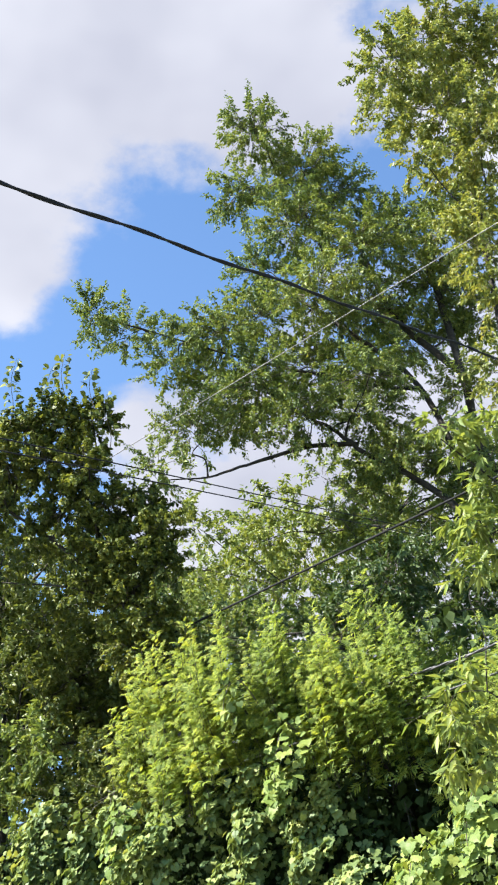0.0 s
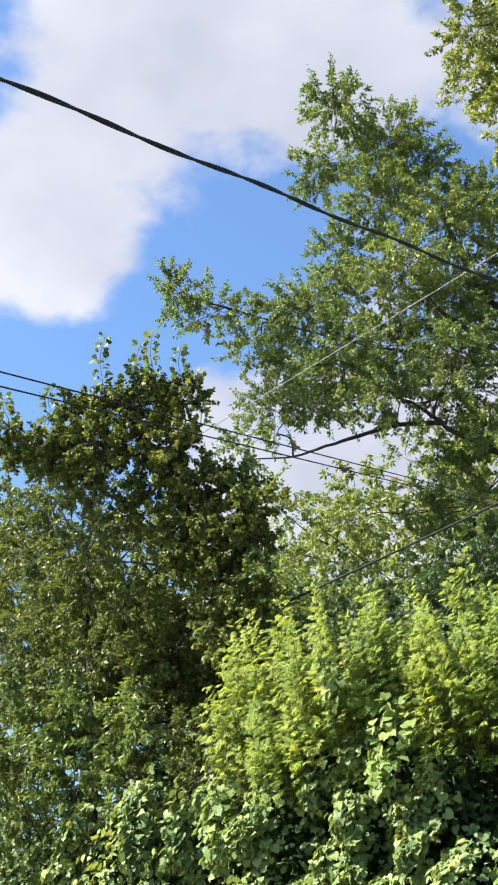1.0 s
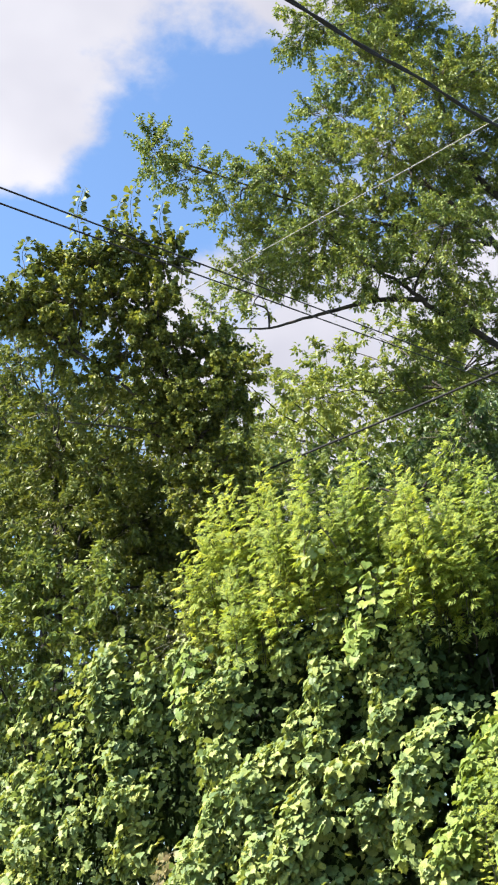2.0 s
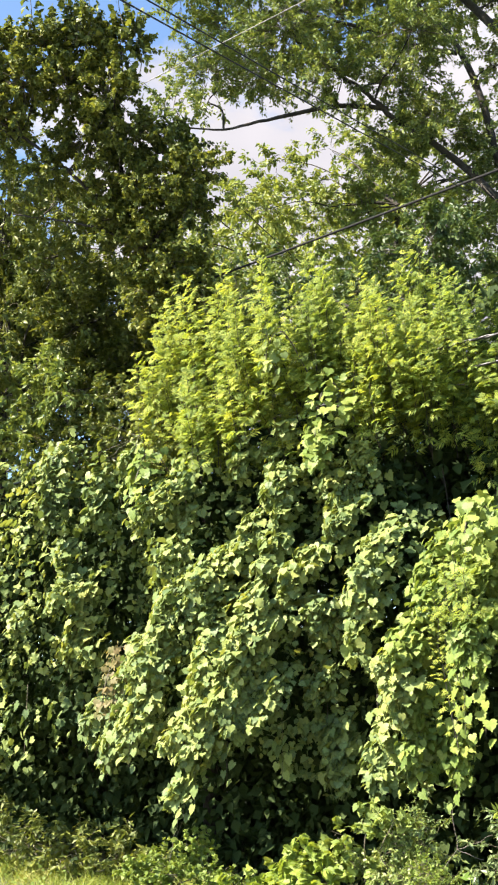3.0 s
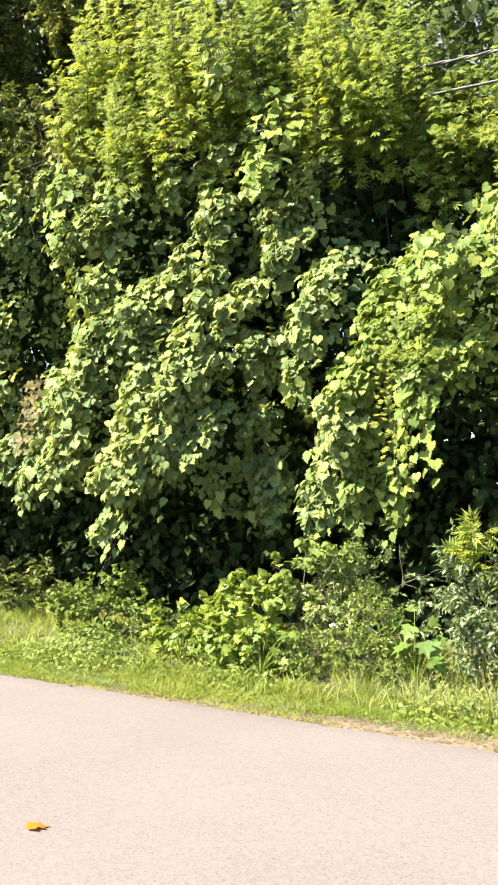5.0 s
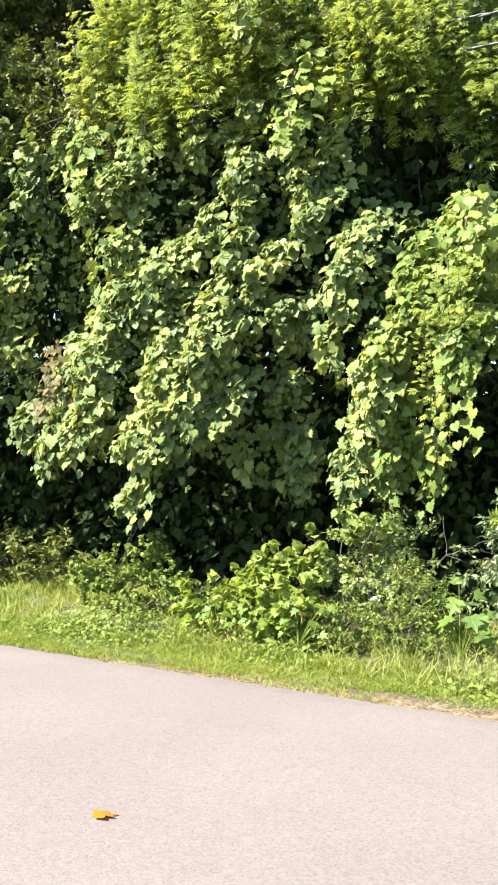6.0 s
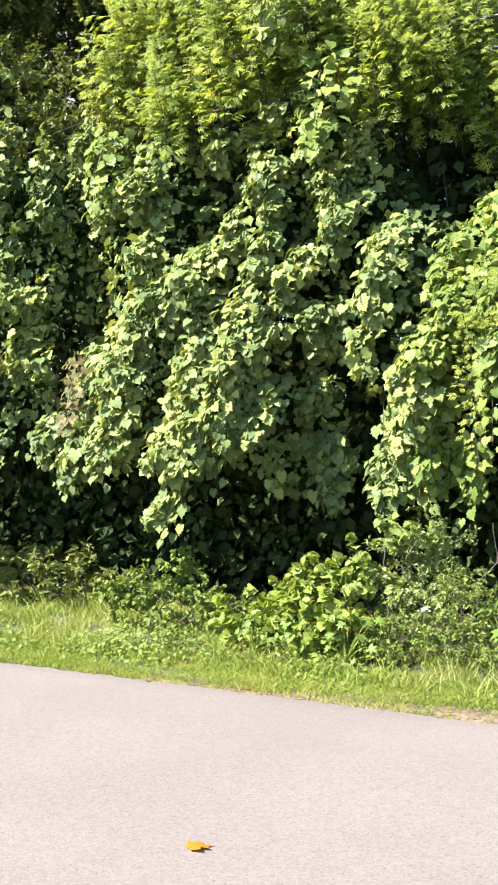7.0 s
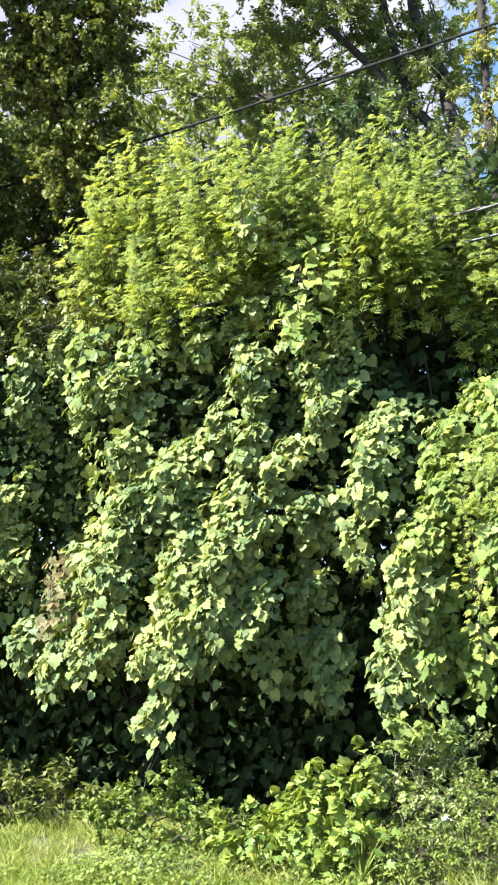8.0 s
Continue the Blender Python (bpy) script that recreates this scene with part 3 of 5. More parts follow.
STREAMS += [(0.42, 1.75, 0.47, 1.05, 0.1, 0.3), (-3.54, 4.37, -3.43, 3.67, 0.16, 0.35), (-3.52, 3.46, -3.66, 2.89, 0.13, 0.3), (-2.93, 2.16, -3.05, 1.51, 0.16, 0.35), (-3.4, 1.9, -3.06, 1.13, 0.14, 0.3),
           (-3.67, 4.36, -4.04, 4.03, 0.16, 0.35), (-3.82, 3.69, -3.82, 2.91, 0.13, 0.35), (-4.26, 3.06, -4.27, 2.55, 0.12, 0.3), (-5.18, 2.87, -5.08, 1.95, 0.16, 0.35), (-4.57, 1.94, -4.51, 1.31, 0.14, 0.3),
           (-5.15, 3.58, -4.99, 3.05, 0.16, 0.3)]
# dark hollows between the streams, where few leaves hang: s, z, half width, half height
HOLLOWS = [(-0.50, 1.65, 0.16, 0.42), (-0.72, 1.0, 0.30, 0.32), (0.85, 1.70, 0.28, 0.42), (1.45, 1.65, 0.45, 0.85), (0.15, 3.90, 0.45, 0.24), (-2.85, 1.05, 0.40, 0.35), (-3.45, 1.2, 0.45, 0.40), (-4.40, 1.95, 0.15, 0.40)]


def hollow(s, z):
    return np.max([np.exp(-((s - cs) / rs) ** 2 - ((z - cz) / rz) ** 2) for cs, cz, rs, rz in HOLLOWS], axis=0)


for _ in range(95):
    s, z = rng.uniform(-8.6, 3.7), 5.3 - 3.5 * rng.uniform(0, 1) ** 1.25
    STREAMS.append((s, z, s + rng.normal(-0.05, 0.12), max(0.95, z - rng.uniform(0.3, 1.1)), rng.uniform(0.09, 0.17), rng.uniform(0.12, 0.30)))
    if hollow(0.5 * (STREAMS[-1][0] + STREAMS[-1][2]), 0.5 * (STREAMS[-1][1] + STREAMS[-1][3])) > 0.35:
        STREAMS.pop()


def bank_base(s, z):
    return 2.29 + 0.40 * (np.clip(s, -2.9, -0.7) + 0.7) + 0.15 * np.clip(s + 0.7, 0, 1.2) + 0.05 * (np.clip(z, 1.2, 5.5) - 3.0)


def streams(s, z):
    """Height of the streams of leaves over the curtain: quick to rise, fullest near the foot, cut off below."""
    high = np.zeros_like(s)
    for s0, z0, s1, z1, width, amp in STREAMS:
        u = (z0 - z) / (z0 - z1)
        near = (u > -0.25) & (u < 1.15) & (np.abs(s - s0 - (s1 - s0) * u) < 2.2 * width)
        if not near.any():
            continue
        v = u[near]
        along = np.clip((v + 0.2) * 2.2, 0, 1) * np.clip((1.12 - v) * 5, 0, 1) * (0.55 + 0.55 * v)
        h = amp * along * np.exp(-((s[near] - s0 - (s1 - s0) * v) / (width * (1.1 - 0.35 * v))) ** 2)
        high[near] = np.maximum(high[near], h)
    return high


def bank_front(s, z):
    """How far behind the road's edge the curtain of leaves hangs."""
    n = bank_base(s, z)
    for cs, cz, rs, rz, amp in BULGES:
        n = n - amp * np.exp(-((s - cs) / rs) ** 2 - ((z - cz) / rz) ** 2)
    # the great bulge of the curtain, steep on its flanks
    n = n - (0.52 + 0.25 * np.clip(s + 1.75, -0.7, 0.8)) * np.exp(-((s + 1.75 + 0.07 * np.clip(3.0 - z, 0, 1)) / (0.86 - 0.06 * np.clip(3.0 - z, 0, 1))) ** 6 - ((z - 2.2) / 1.2) ** 4)
    return n + 0.36 - streams(s, z)


def crest(s):
    """Height at which the vines give way to the saplings above."""
    return 4.62 + 0.12 * np.sin(s * 4.3) - 0.75 / (1 + np.exp(-(s + 0.45) / 0.08))


def hem(s):
    """Height at which the curtain ends."""
    h = 1.25 + 0.17 * np.sin(s * 3.1 + 0.6) + 0.16 * np.sin(s * 7.3) + 0.10 * np.sin(s * 17.0)
    h = h + 0.25 * np.exp(-((s + 2.45) / 0.45) ** 2) + 0.35 * np.exp(-((s + 0.85) / 0.4) ** 2) + 0.45 * np.clip(-s - 2.9, 0, 0.6) + 1.0 * np.exp(-((s - 1.22) / 0.72) ** 6)
    return h


def strand(s, n, top, length):
    """One hanging vine: a line of leaves in turn on either side."""
    k = max(3, int(length / 0.066))
    z = top - np.linspace(0, length, k)
    return s + 0.02 * np.sin(z * 5) + np.where(np.arange(k) % 2, 0.045, -0.045), np.full(k, n) + rng.normal(0, 0.02, k), z


STRANDS = [(0.54, 2.35, 0.92), (0.80, 2.42, 0.80), (0.93, 2.40, 0.82), (0.48, 1.55, 0.50), (0.20, 1.7, 0.55), (-0.20, 1.8, 0.5), (-0.92, 1.7, 0.6), (-1.12, 1.8, 0.6), (-1.42, 1.6, 0.4),
           (-1.80, 1.5, 0.65), (-1.70, 1.4, 0.5), (-2.44, 1.7, 0.4), (-3.0, 1.7, 0.5), (-3.6, 2.2, 0.7), (-4.25, 1.9, 0.6)]


def curtain(s, z, depth, mess=0.62):
    """Leaves at places of the curtain: where they sit, how they face and hang, and their sizes."""
    k, e = len(s), 0.04
    n = bank_front(s, z) + depth
    slope_s = np.clip((bank_front(s + e, z) - bank_front(s - e, z)) / (2 * e), -1.5, 1.5)
    slope_z = np.clip((bank_front(s, z + e) - bank_front(s, z - e)) / (2 * e), -0.2, 1.5)
    normals = -0.85 * INTO + slope_s[:, None] * ALONG * 0.5 + slope_z[:, None] * UP * 0.4 + 0.75 * UP - 0.45 * ALONG + rng.normal(0, mess, (k, 3))
    tips = -UP + rng.normal(0, 0.5, (k, 3)) - 0.25 * INTO
    return place(s, n, z), normals, tips, 0.042 + 0.07 * rng.uniform(0, 1, k) ** 1.4


# tongues of leaves along the streams: s and z of the top, half width
TONGUES = []
for s0, z0, s1, z1, width, amp in STREAMS:
    steps = max(1, int((z0 - z1) / 0.30 * max(1.0, width / 0.15)))
    for i in range(steps):
        u = (i + rng.uniform(0.1, 0.9)) / steps
        ts, tz = s0 + (s1 - s0) * u + rng.normal(0, 0.35 * width), z0 + (z1 - z0) * u + 0.1
        if 0.50 < ts < 1.15 and tz < 2.4:
            continue
        if hem(ts) - 0.2 < tz < crest(ts) + 0.1 and hollow(ts, tz - 0.15) < 0.4:
            TONGUES.append((ts, tz, rng.uniform(0.10, 0.20)))


def tongue(s, z, width):
    """A pile of overlapping leaves on one hanging shoot: places, faces, tips and sizes."""
    height, out = width * rng.uniform(1.6, 2.8), rng.uniform(0.10, 0.30)
    m = int(370 * width * height * rng.uniform(0.9, 1.3) / 0.12) // 2 + 8
    u, v = rng.uniform(0, 1, m) ** 0.8, np.clip(rng.normal(0, 0.5, m), -1, 1)
    root = float(bank_front(np.array([s]), np.array([z]))[0])
    belly = np.sin(np.clip(0.35 + 2.1 * u, 0, 2.5))
    n = root + 0.06 - out * belly * (1 - 0.5 * v ** 2) + rng.exponential(0.035, m) - 0.10 * rng.uniform(0, 1, m) ** 6
    a = s + width * (1.0 - 0.55 * u ** 2) * v + rng.normal(0, 0.06) * u
    face = -0.80 * INTO + (1.0 - 0.7 * u)[:, None] * UP + (0.55 * v - 0.25)[:, None] * ALONG + rng.normal(0, 0.46, (m, 3))
    tip = -0.9 * UP - 0.3 * INTO + 0.5 * v[:, None] * ALONG + rng.normal(0, 0.35, (m, 3))
    return place(a, n, z - height * u), face, tip, rng.uniform(0.045, 0.105, m) * (1.05 - 0.4 * u)


def grape_vine(s0, s1, count, label, mat, mat_single):
    """A stretch of vine: woody stems, curtain leaves, the nearest leaves singly, and hanging strands."""
    mid = 0.5 * (s0 + s1)
    vine = thing("grape_vine", place(mid, 2.9, 0.1), label, "vine", "grape vines on the bank")
    k = int(count * 3.3)
    s = rng.uniform(s0 - 0.12, s1 + 0.12, k)
    z = 0.7 + (crest(s) + 0.12 * rng.normal(0, 1, k) - 0.7) * rng.uniform(0, 1, k)
    high = streams(s, z)
    keep = (z > hem(s) - 0.4 * high - 0.06 * rng.exponential(1, k)) & (rng.uniform(0, 1, k) < np.clip(0.13 + 1.1 * high ** 1.5 + 0.22 * np.exp(-((s + 1.85) / 0.7) ** 4 - ((z - 2.3) / 1.1) ** 4), 0.02, 1.0) * (1 - np.clip(1.7 * hollow(s, z), 0, 0.99)))
    s, z, high = s[keep], z[keep], high[keep]
    k = len(s)
    depth = rng.exponential(0.06, k) + (high < 0.10) * (0.08 + rng.exponential(0.12, k)) - 0.10 * rng.uniform(0, 1, k) ** 5
    where, normals, tips, size = curtain(s, z, depth)
    front = np.argsort(depth - 0.6 * high + rng.uniform(0, 0.15, k))
    single = np.zeros(k, bool)
    single[front[:290]] = True
    rest = ~single
    curled = rest & (rng.uniform(0, 1, k) < 0.5)
    rest = rest & ~curled
    leaves("foliage", GRAPE_SHAPE, where[rest], normals[rest], tips[rest], size[rest], mat, vine, uv=True)
    leaves("curled_foliage", CURLED_SHAPE, where[curled], normals[curled], tips[curled], size[curled], mat, vine, uv=True)
    # tongues of leaves that stand out of the curtain and hang over one another
    tongues = [tongue(ts, tz, w) for ts, tz, w in TONGUES if s0 <= ts < s1]
    leaves("hanging_foliage", GRAPE_SHAPE, *[np.concatenate(part) for part in zip(*tongues)], mat, vine, uv=True)
    picks = [(where[single], normals[single], tips[single], size[single])]
    owners = [vine] * int(single.sum())
    for ss, top, length in STRANDS:
        if not s0 <= ss < s1:
            continue
        sn = float(bank_front(np.array([ss]), np.array([top]))[0]) - 0.04
        a, b, c = strand(ss, sn, top, length)
        w = place(a, b, c)
        m = len(w)
        picks.append((w, -INTO + 0.45 * UP - 0.3 * ALONG + rng.normal(0, 0.28, (m, 3)), -UP + rng.normal(0, 0.3, (m, 3)), rng.uniform(0.085, 0.13, m) * np.linspace(1.1, 0.75, m)))
        v, f = tube_arrays(place(np.full(6, ss), np.full(6, sn) + 0.02, np.linspace(top + 0.2, top - length, 6)), np.linspace(0.003, 0.0015, 6), 5)
        owners += [hang(mesh_object("tendril", v, f, twig_bark), vine)] * m
    single_leaves(GRAPE_SHAPE, *[np.concatenate(part) for part in zip(*picks)], mat_single, owners)
    for i in range(3):
        ss = s0 + (i + 0.5) * (s1 - s0) / 3
        foot, top = place(ss + rng.normal(0, 0.2), 4.6 + rng.normal(0, 0.2), 0.05), place(ss + rng.normal(0, 0.3), 3.3, 4.2)
        stick("stem", bent(foot, top, 6, wobble=0.13), 0.013, 0.006, bark, vine, 6)
    # leaves in the hollow behind and below the curtain, their colour darkened for deep shade
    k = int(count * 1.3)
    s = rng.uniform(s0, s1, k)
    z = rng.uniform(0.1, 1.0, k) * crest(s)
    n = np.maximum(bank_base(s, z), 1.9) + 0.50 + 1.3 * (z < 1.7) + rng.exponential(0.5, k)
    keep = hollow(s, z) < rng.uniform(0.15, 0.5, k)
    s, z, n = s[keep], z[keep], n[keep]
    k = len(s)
    leaves("inner_foliage", BROAD_SHAPE, place(s, n, z), -INTO + 0.4 * UP + rng.normal(0, 0.6, (k, 3)), -UP + rng.normal(0, 0.6, (k, 3)), rng.uniform(0.07, 0.14, k), shade_toned_leaf, vine)


grape_vine(-8.5, -3.3, 11000, "wild grape vine with broad lobed leaves in hanging columns", grape_leaf, grape_leaf_single)
grape_vine(-3.3, -1.2, 6200, "dense bulging grape vine curtain with sunlit lobed leaves", grape_leaf, grape_leaf_single)
grape_vine(-1.2, 0.15, 3700, "shaded grape vine filling the recess with dark green leaves", grape_leaf, grape_leaf_single)
grape_vine(0.15, 3.6, 7500, "bright grape vine mound with long hanging strands of leaves", young_leaf, young_leaf_single)


def hanging_tuft(s, z0, z1, width, count, n, label, mat, big=1.0):
    """A tuft of young vine leaves hanging out over the curtain."""
    vine = thing("vine_tuft", place(s, n + 0.3, z0), label, "vine", "tufts of young vine")
    u = rng.uniform(0, 1, count)
    a = s + width * (1.05 - 0.6 * u) * np.clip(rng.normal(0, 0.5, count), -1, 1)
    d = n + 0.8 * ((a - s) ** 2) / width + 0.12 * (1 - u) + rng.exponential(0.07, count)
    z = z0 + (z1 - z0) * u + rng.normal(0, 0.03, count)
    normals = -INTO + 0.7 * UP + 0.8 * ((a - s) / width)[:, None] * ALONG + rng.normal(0, 0.45, (count, 3))
    single_leaves(GRAPE_SHAPE, place(a, d, z), normals, -UP + rng.normal(0, 0.5, (count, 3)), big * rng.uniform(0.05, 0.11, count), mat, vine)
    stick("stem", [place(s + 0.05, n + 0.9, z0 - 0.6), place(s, n + 0.35, z0), place(s, n + 0.1, 0.5 * (z0 + z1)), place(s, n + 0.08, z1)], 0.008, 0.003, twig_bark, vine, 5)


hanging_tuft(-0.80, 5.02, 4.08, 0.30, 130, 2.0, "bright yellow-green tuft of young vine leaves below the box elders", young_leaf_single)
hanging_tuft(-2.62, 4.45, 3.80, 0.26, 70, 1.35, "pale yellow-green tuft of young vine leaves on the bank", young_leaf_single)
hanging_tuft(0.95, 3.55, 3.10, 0.34, 80, 1.75, "bright yellow-green tuft of vine leaves on the mound", young_leaf_single)
hanging_tuft(1.50, 3.85, 3.20, 0.36, 90, 1.85, "bright yellow-green tuft of vine leaves on the mound", young_leaf_single)
hanging_tuft(2.0, 3.95, 3.25, 0.36, 80, 2.0, "bright yellow-green tuft of vine leaves on the mound", young_leaf_single)
hanging_tuft(-1.12, 5.50, 5.05, 0.22, 26, 1.65, "pale grape leaves climbing into the box elders", grape_leaf_single)
hanging_tuft(-2.85, 2.45, 1.75, 0.20, 95, 1.25, "patch of browning dying vine leaves on the bank", brown_leaf_single, 0.7)


# ---- box elder saplings above the vines ----
def box_elder(s, n, top, low, width, shoots, label, scale=1.0):
    """Young box elder: a thin stem, upright shoots and pinnate yellow-green leaves."""
    base = place(s, n + 2.3, 0.1)
    tree = thing("box_elder", base, label, "sapling", "box elder saplings")
    stick("trunk", [base, place(s + 0.05, n + 2.1, 2.0), place(s, n + 1.2, min(4.2, top - 1.2)), place(s, n + 0.15, top - 0.7)], 0.022, 0.008, bark, tree, 7)
    lines, where, normals, tips, size, owner = [], [], [], [], [], []
    spires = 3 + shoots // 5
    for i in range(spires + int(shoots * 0.55)):
        ang, far = rng.uniform(0, 2 * np.pi), width * math.sqrt(rng.uniform(0.02, 1.0))
        if i < spires:
            # upright leader: whorls of leaves spreading lower down and pointing up at the tip
            end_z = top if i == 0 else top - rng.uniform(0.0, 0.35) - 0.75 * (far / width) ** 2 * rng.uniform(0.4, 1.0)
            far = 0.0 if i == 0 else far
            end = place(s + far * math.cos(ang), n + 0.7 * far * math.sin(ang), end_z)
            root = place(s + 0.75 * far * math.cos(ang), n + 0.15 + 0.4 * far * math.sin(ang), end_z - rng.uniform(0.75, 1.0))
            m = 46
            u = np.linspace(0.1, 1.0, m) ** 0.8
            lift, reach = 0.15 + 0.9 * u ** 2, 0.10
        else:
            # side shoot filling the body below
            root_z = rng.uniform(low - 0.4, max(low - 0.2, top - 1.1))
            root = place(s + rng.normal(0, 0.15), n + rng.normal(0.3, 0.15), root_z)
            end = place(s + far * math.cos(ang), n + 0.75 * far * math.sin(ang) - 0.05, min(top - 0.7, root_z + rng.uniform(0.35, 0.8)))
            m = 34
            u = rng.uniform(0.15, 1.0, m)
            lift, reach = 0.35 * u, 0.07
        line = bent(root, end, 8, sag=0.05, wobble=0.015)
        lines.append(line)
        owner += [i] * m
        turn = np.arange(m) * 2.4 + ang
        around = np.cos(turn)[:, None] * ALONG + np.sin(turn)[:, None] * INTO
        p = np.stack([np.interp(u, np.linspace(0, 1, 8), line[:, j]) for j in range(3)], 1)
        where.append(p + around * (reach * (1 - u))[:, None])
        tips.append(around * (1.05 - 0.4 * u)[:, None] + UP * (lift - 0.1)[:, None] + rng.normal(0, 0.18, (m, 3)))
        normals.append(0.70 * UP - 0.75 * INTO - 0.3 * around * u[:, None] + rng.normal(0, 0.34, (m, 3)))
        size.append(rng.uniform(0.10, 0.17, m) * (1.15 - 0.42 * u) * (1.1 if i < spires else 0.95) * scale)
    where, normals, tips, size = np.vstack(where), np.vstack(normals), np.vstack(tips), np.concatenate(size)
    near = np.argsort(where @ INTO + rng.uniform(0, 0.35, len(where)))
    branches = [hang(mesh_object("shoot", *tube_arrays(line, np.linspace(0.004, 0.0015, len(line)), 4), bark), tree) for line in lines]
    single_leaves(ELDER_SHAPE, where[near[:60]], normals[near[:60]], tips[near[:60]], size[near[:60]], boxelder_leaf_single, [branches[owner[i]] for i in near[:60]])
    rest = near[60:]
    leaves("foliage", ELDER_SHAPE, where[rest], normals[rest], tips[rest], size[rest], boxelder_leaf, tree)


ELDER_LABEL = "young box elder with yellow-green pinnate leaves above the vines"
# place along and behind the road's edge, top, lowest shoots, half width, shoots
LEFT_ELDERS = [(-2.5, 2.0, 6.45, 4.9, 0.45, 22), (-2.01, 2.0, 6.43, 5.0, 0.4, 20), (-1.4, 1.9, 6.36, 5.0, 0.42, 22), (-1.22, 2.5, 6.5, 5.0, 0.42, 22), (-0.88, 2.95, 6.45, 5.0, 0.45, 22),
               (-0.68, 2.7, 5.95, 5.0, 0.4, 18), (-0.38, 3.3, 6.82, 5.2, 0.4, 20), (-0.05, 3.2, 6.25, 4.9, 0.42, 22), (0.27, 3.6, 6.18, 4.8, 0.45, 22), (-2.87, 2.0, 6.06, 4.8, 0.42, 18),
               (-3.1, 2.3, 5.6, 5.0, 0.35, 12), (-2.3, 1.9, 5.45, 4.95, 0.5, 18), (-1.7, 2.05, 5.6, 5.2, 0.5, 18), (-1.3, 2.45, 5.8, 5.4, 0.45, 14), (-0.55, 2.8, 5.9, 5.1, 0.5, 20)]
RIGHT_ELDERS = [(0.75, 3.75, 6.05, 4.2, 0.55, 30), (1.5, 3.8, 5.8, 3.8, 0.55, 30), (2.2, 3.8, 6.1, 4.1, 0.6, 28), (1.6, 3.2, 4.9, 4.1, 0.5, 22), (2.2, 3.2, 4.9, 3.9, 0.5, 20),
                (1.9, 2.7, 5.7, 4.6, 0.5, 22), (0.2, 3.4, 6.0, 5.1, 0.42, 16), (1.2, 3.42, 5.8, 4.9, 0.45, 18), (-0.45, 3.2, 6.0, 5.0, 0.42, 22), (-0.15, 3.2, 5.75, 5.3, 0.42, 18),
                (0.25, 3.3, 5.7, 5.3, 0.42, 18), (0.65, 3.4, 5.5, 5.1, 0.42, 16), (1.05, 3.5, 5.4, 5.0, 0.45, 20), (-0.95, 2.4, 6.35, 5.4, 0.38, 20), (-0.45, 2.6, 6.0, 5.3, 0.36, 20),
                (-0.12, 2.75, 5.8, 5.25, 0.34, 18)]
for s, n, top, low, width, shoots in LEFT_ELDERS + RIGHT_ELDERS:
    box_elder(s, n, top, low, width, shoots, ELDER_LABEL)
box_elder(0.78, 1.88, 3.30, 2.95, 0.30, 14, "feathery yellow-green box elder shoots growing out of the vine mound", 0.55)


# ---- pale-leaved shrub at the bank's far end ----
def clump_bush(name, label, category, clumps, shape, size, mat, foot, sprays=60, per=26, length=0.3, droop=0.6, twig=0.0022, group=""):
    """A bush of stems from one foot and leafy clumps."""
    bush = thing(name, foot, label, category, group)
    for x, y, z, r in clumps:
        stick("stem", bent(foot + rng.normal(0, 0.06, 3) * (1, 1, 0), (x, y, z), 5, wobble=0.04), 0.007, 0.003, twig_bark, bush, 5)
    crown(bush, clumps, shape, size, mat, sprays, per, length, droop, twig=twig, name="foliage")
    return bush


def plan_clumps(rows):
    return [(*place(s, n, z), r) for s, n, z, r in rows]


clump_bush("shrub", "tall shrub with drooping narrow pale green leaves beside the vines", "shrub",
           plan_clumps([(-6.6, 1.7, 6.2, 0.5), (-5.82, 1.7, 6.15, 0.32), (-5.2, 1.65, 5.9, 0.30), (-4.5, 1.65, 5.65, 0.28), (-4.15, 1.7, 5.4, 0.22), (-5.5, 1.6, 5.6, 0.32), (-4.82, 1.7, 5.45, 0.28), (-5.72, 1.6, 5.3, 0.3), (-4.9, 1.7, 5.05, 0.28), (-5.6, 1.6, 4.8, 0.35), (-6.8, 1.5, 4.7, 0.5), (-7.4, 1.8, 5.8, 0.6), (-6.4, 1.6, 5.4, 0.45)]),
           OVAL_SHAPE, 0.10, pale_leaf, place(-5.8, 4.4, 0.1), 170, 36, 0.34, droop=0.9)

clump_bush("shrub", "dull green shrub with brownish small leaves above the vines", "shrub",
           plan_clumps([(-3.0, 2.1, 4.85, 0.28), (-3.4, 2.0, 4.6, 0.32), (-3.9, 2.1, 4.9, 0.32), (-3.3, 2.4, 5.2, 0.3), (-3.8, 2.3, 5.4, 0.3), (-2.75, 2.0, 4.6, 0.22), (-4.3, 2.3, 5.5, 0.3), (-3.6, 2.5, 4.75, 0.4), (-4.2, 2.4, 4.9, 0.4), (-3.1, 2.6, 5.0, 0.35), (-4.6, 2.2, 5.0, 0.35)]),
           OVAL_SHAPE, 0.075, dark_leaf, place(-3.5, 4.2, 0.1), 230, 30, 0.26, droop=0.8)

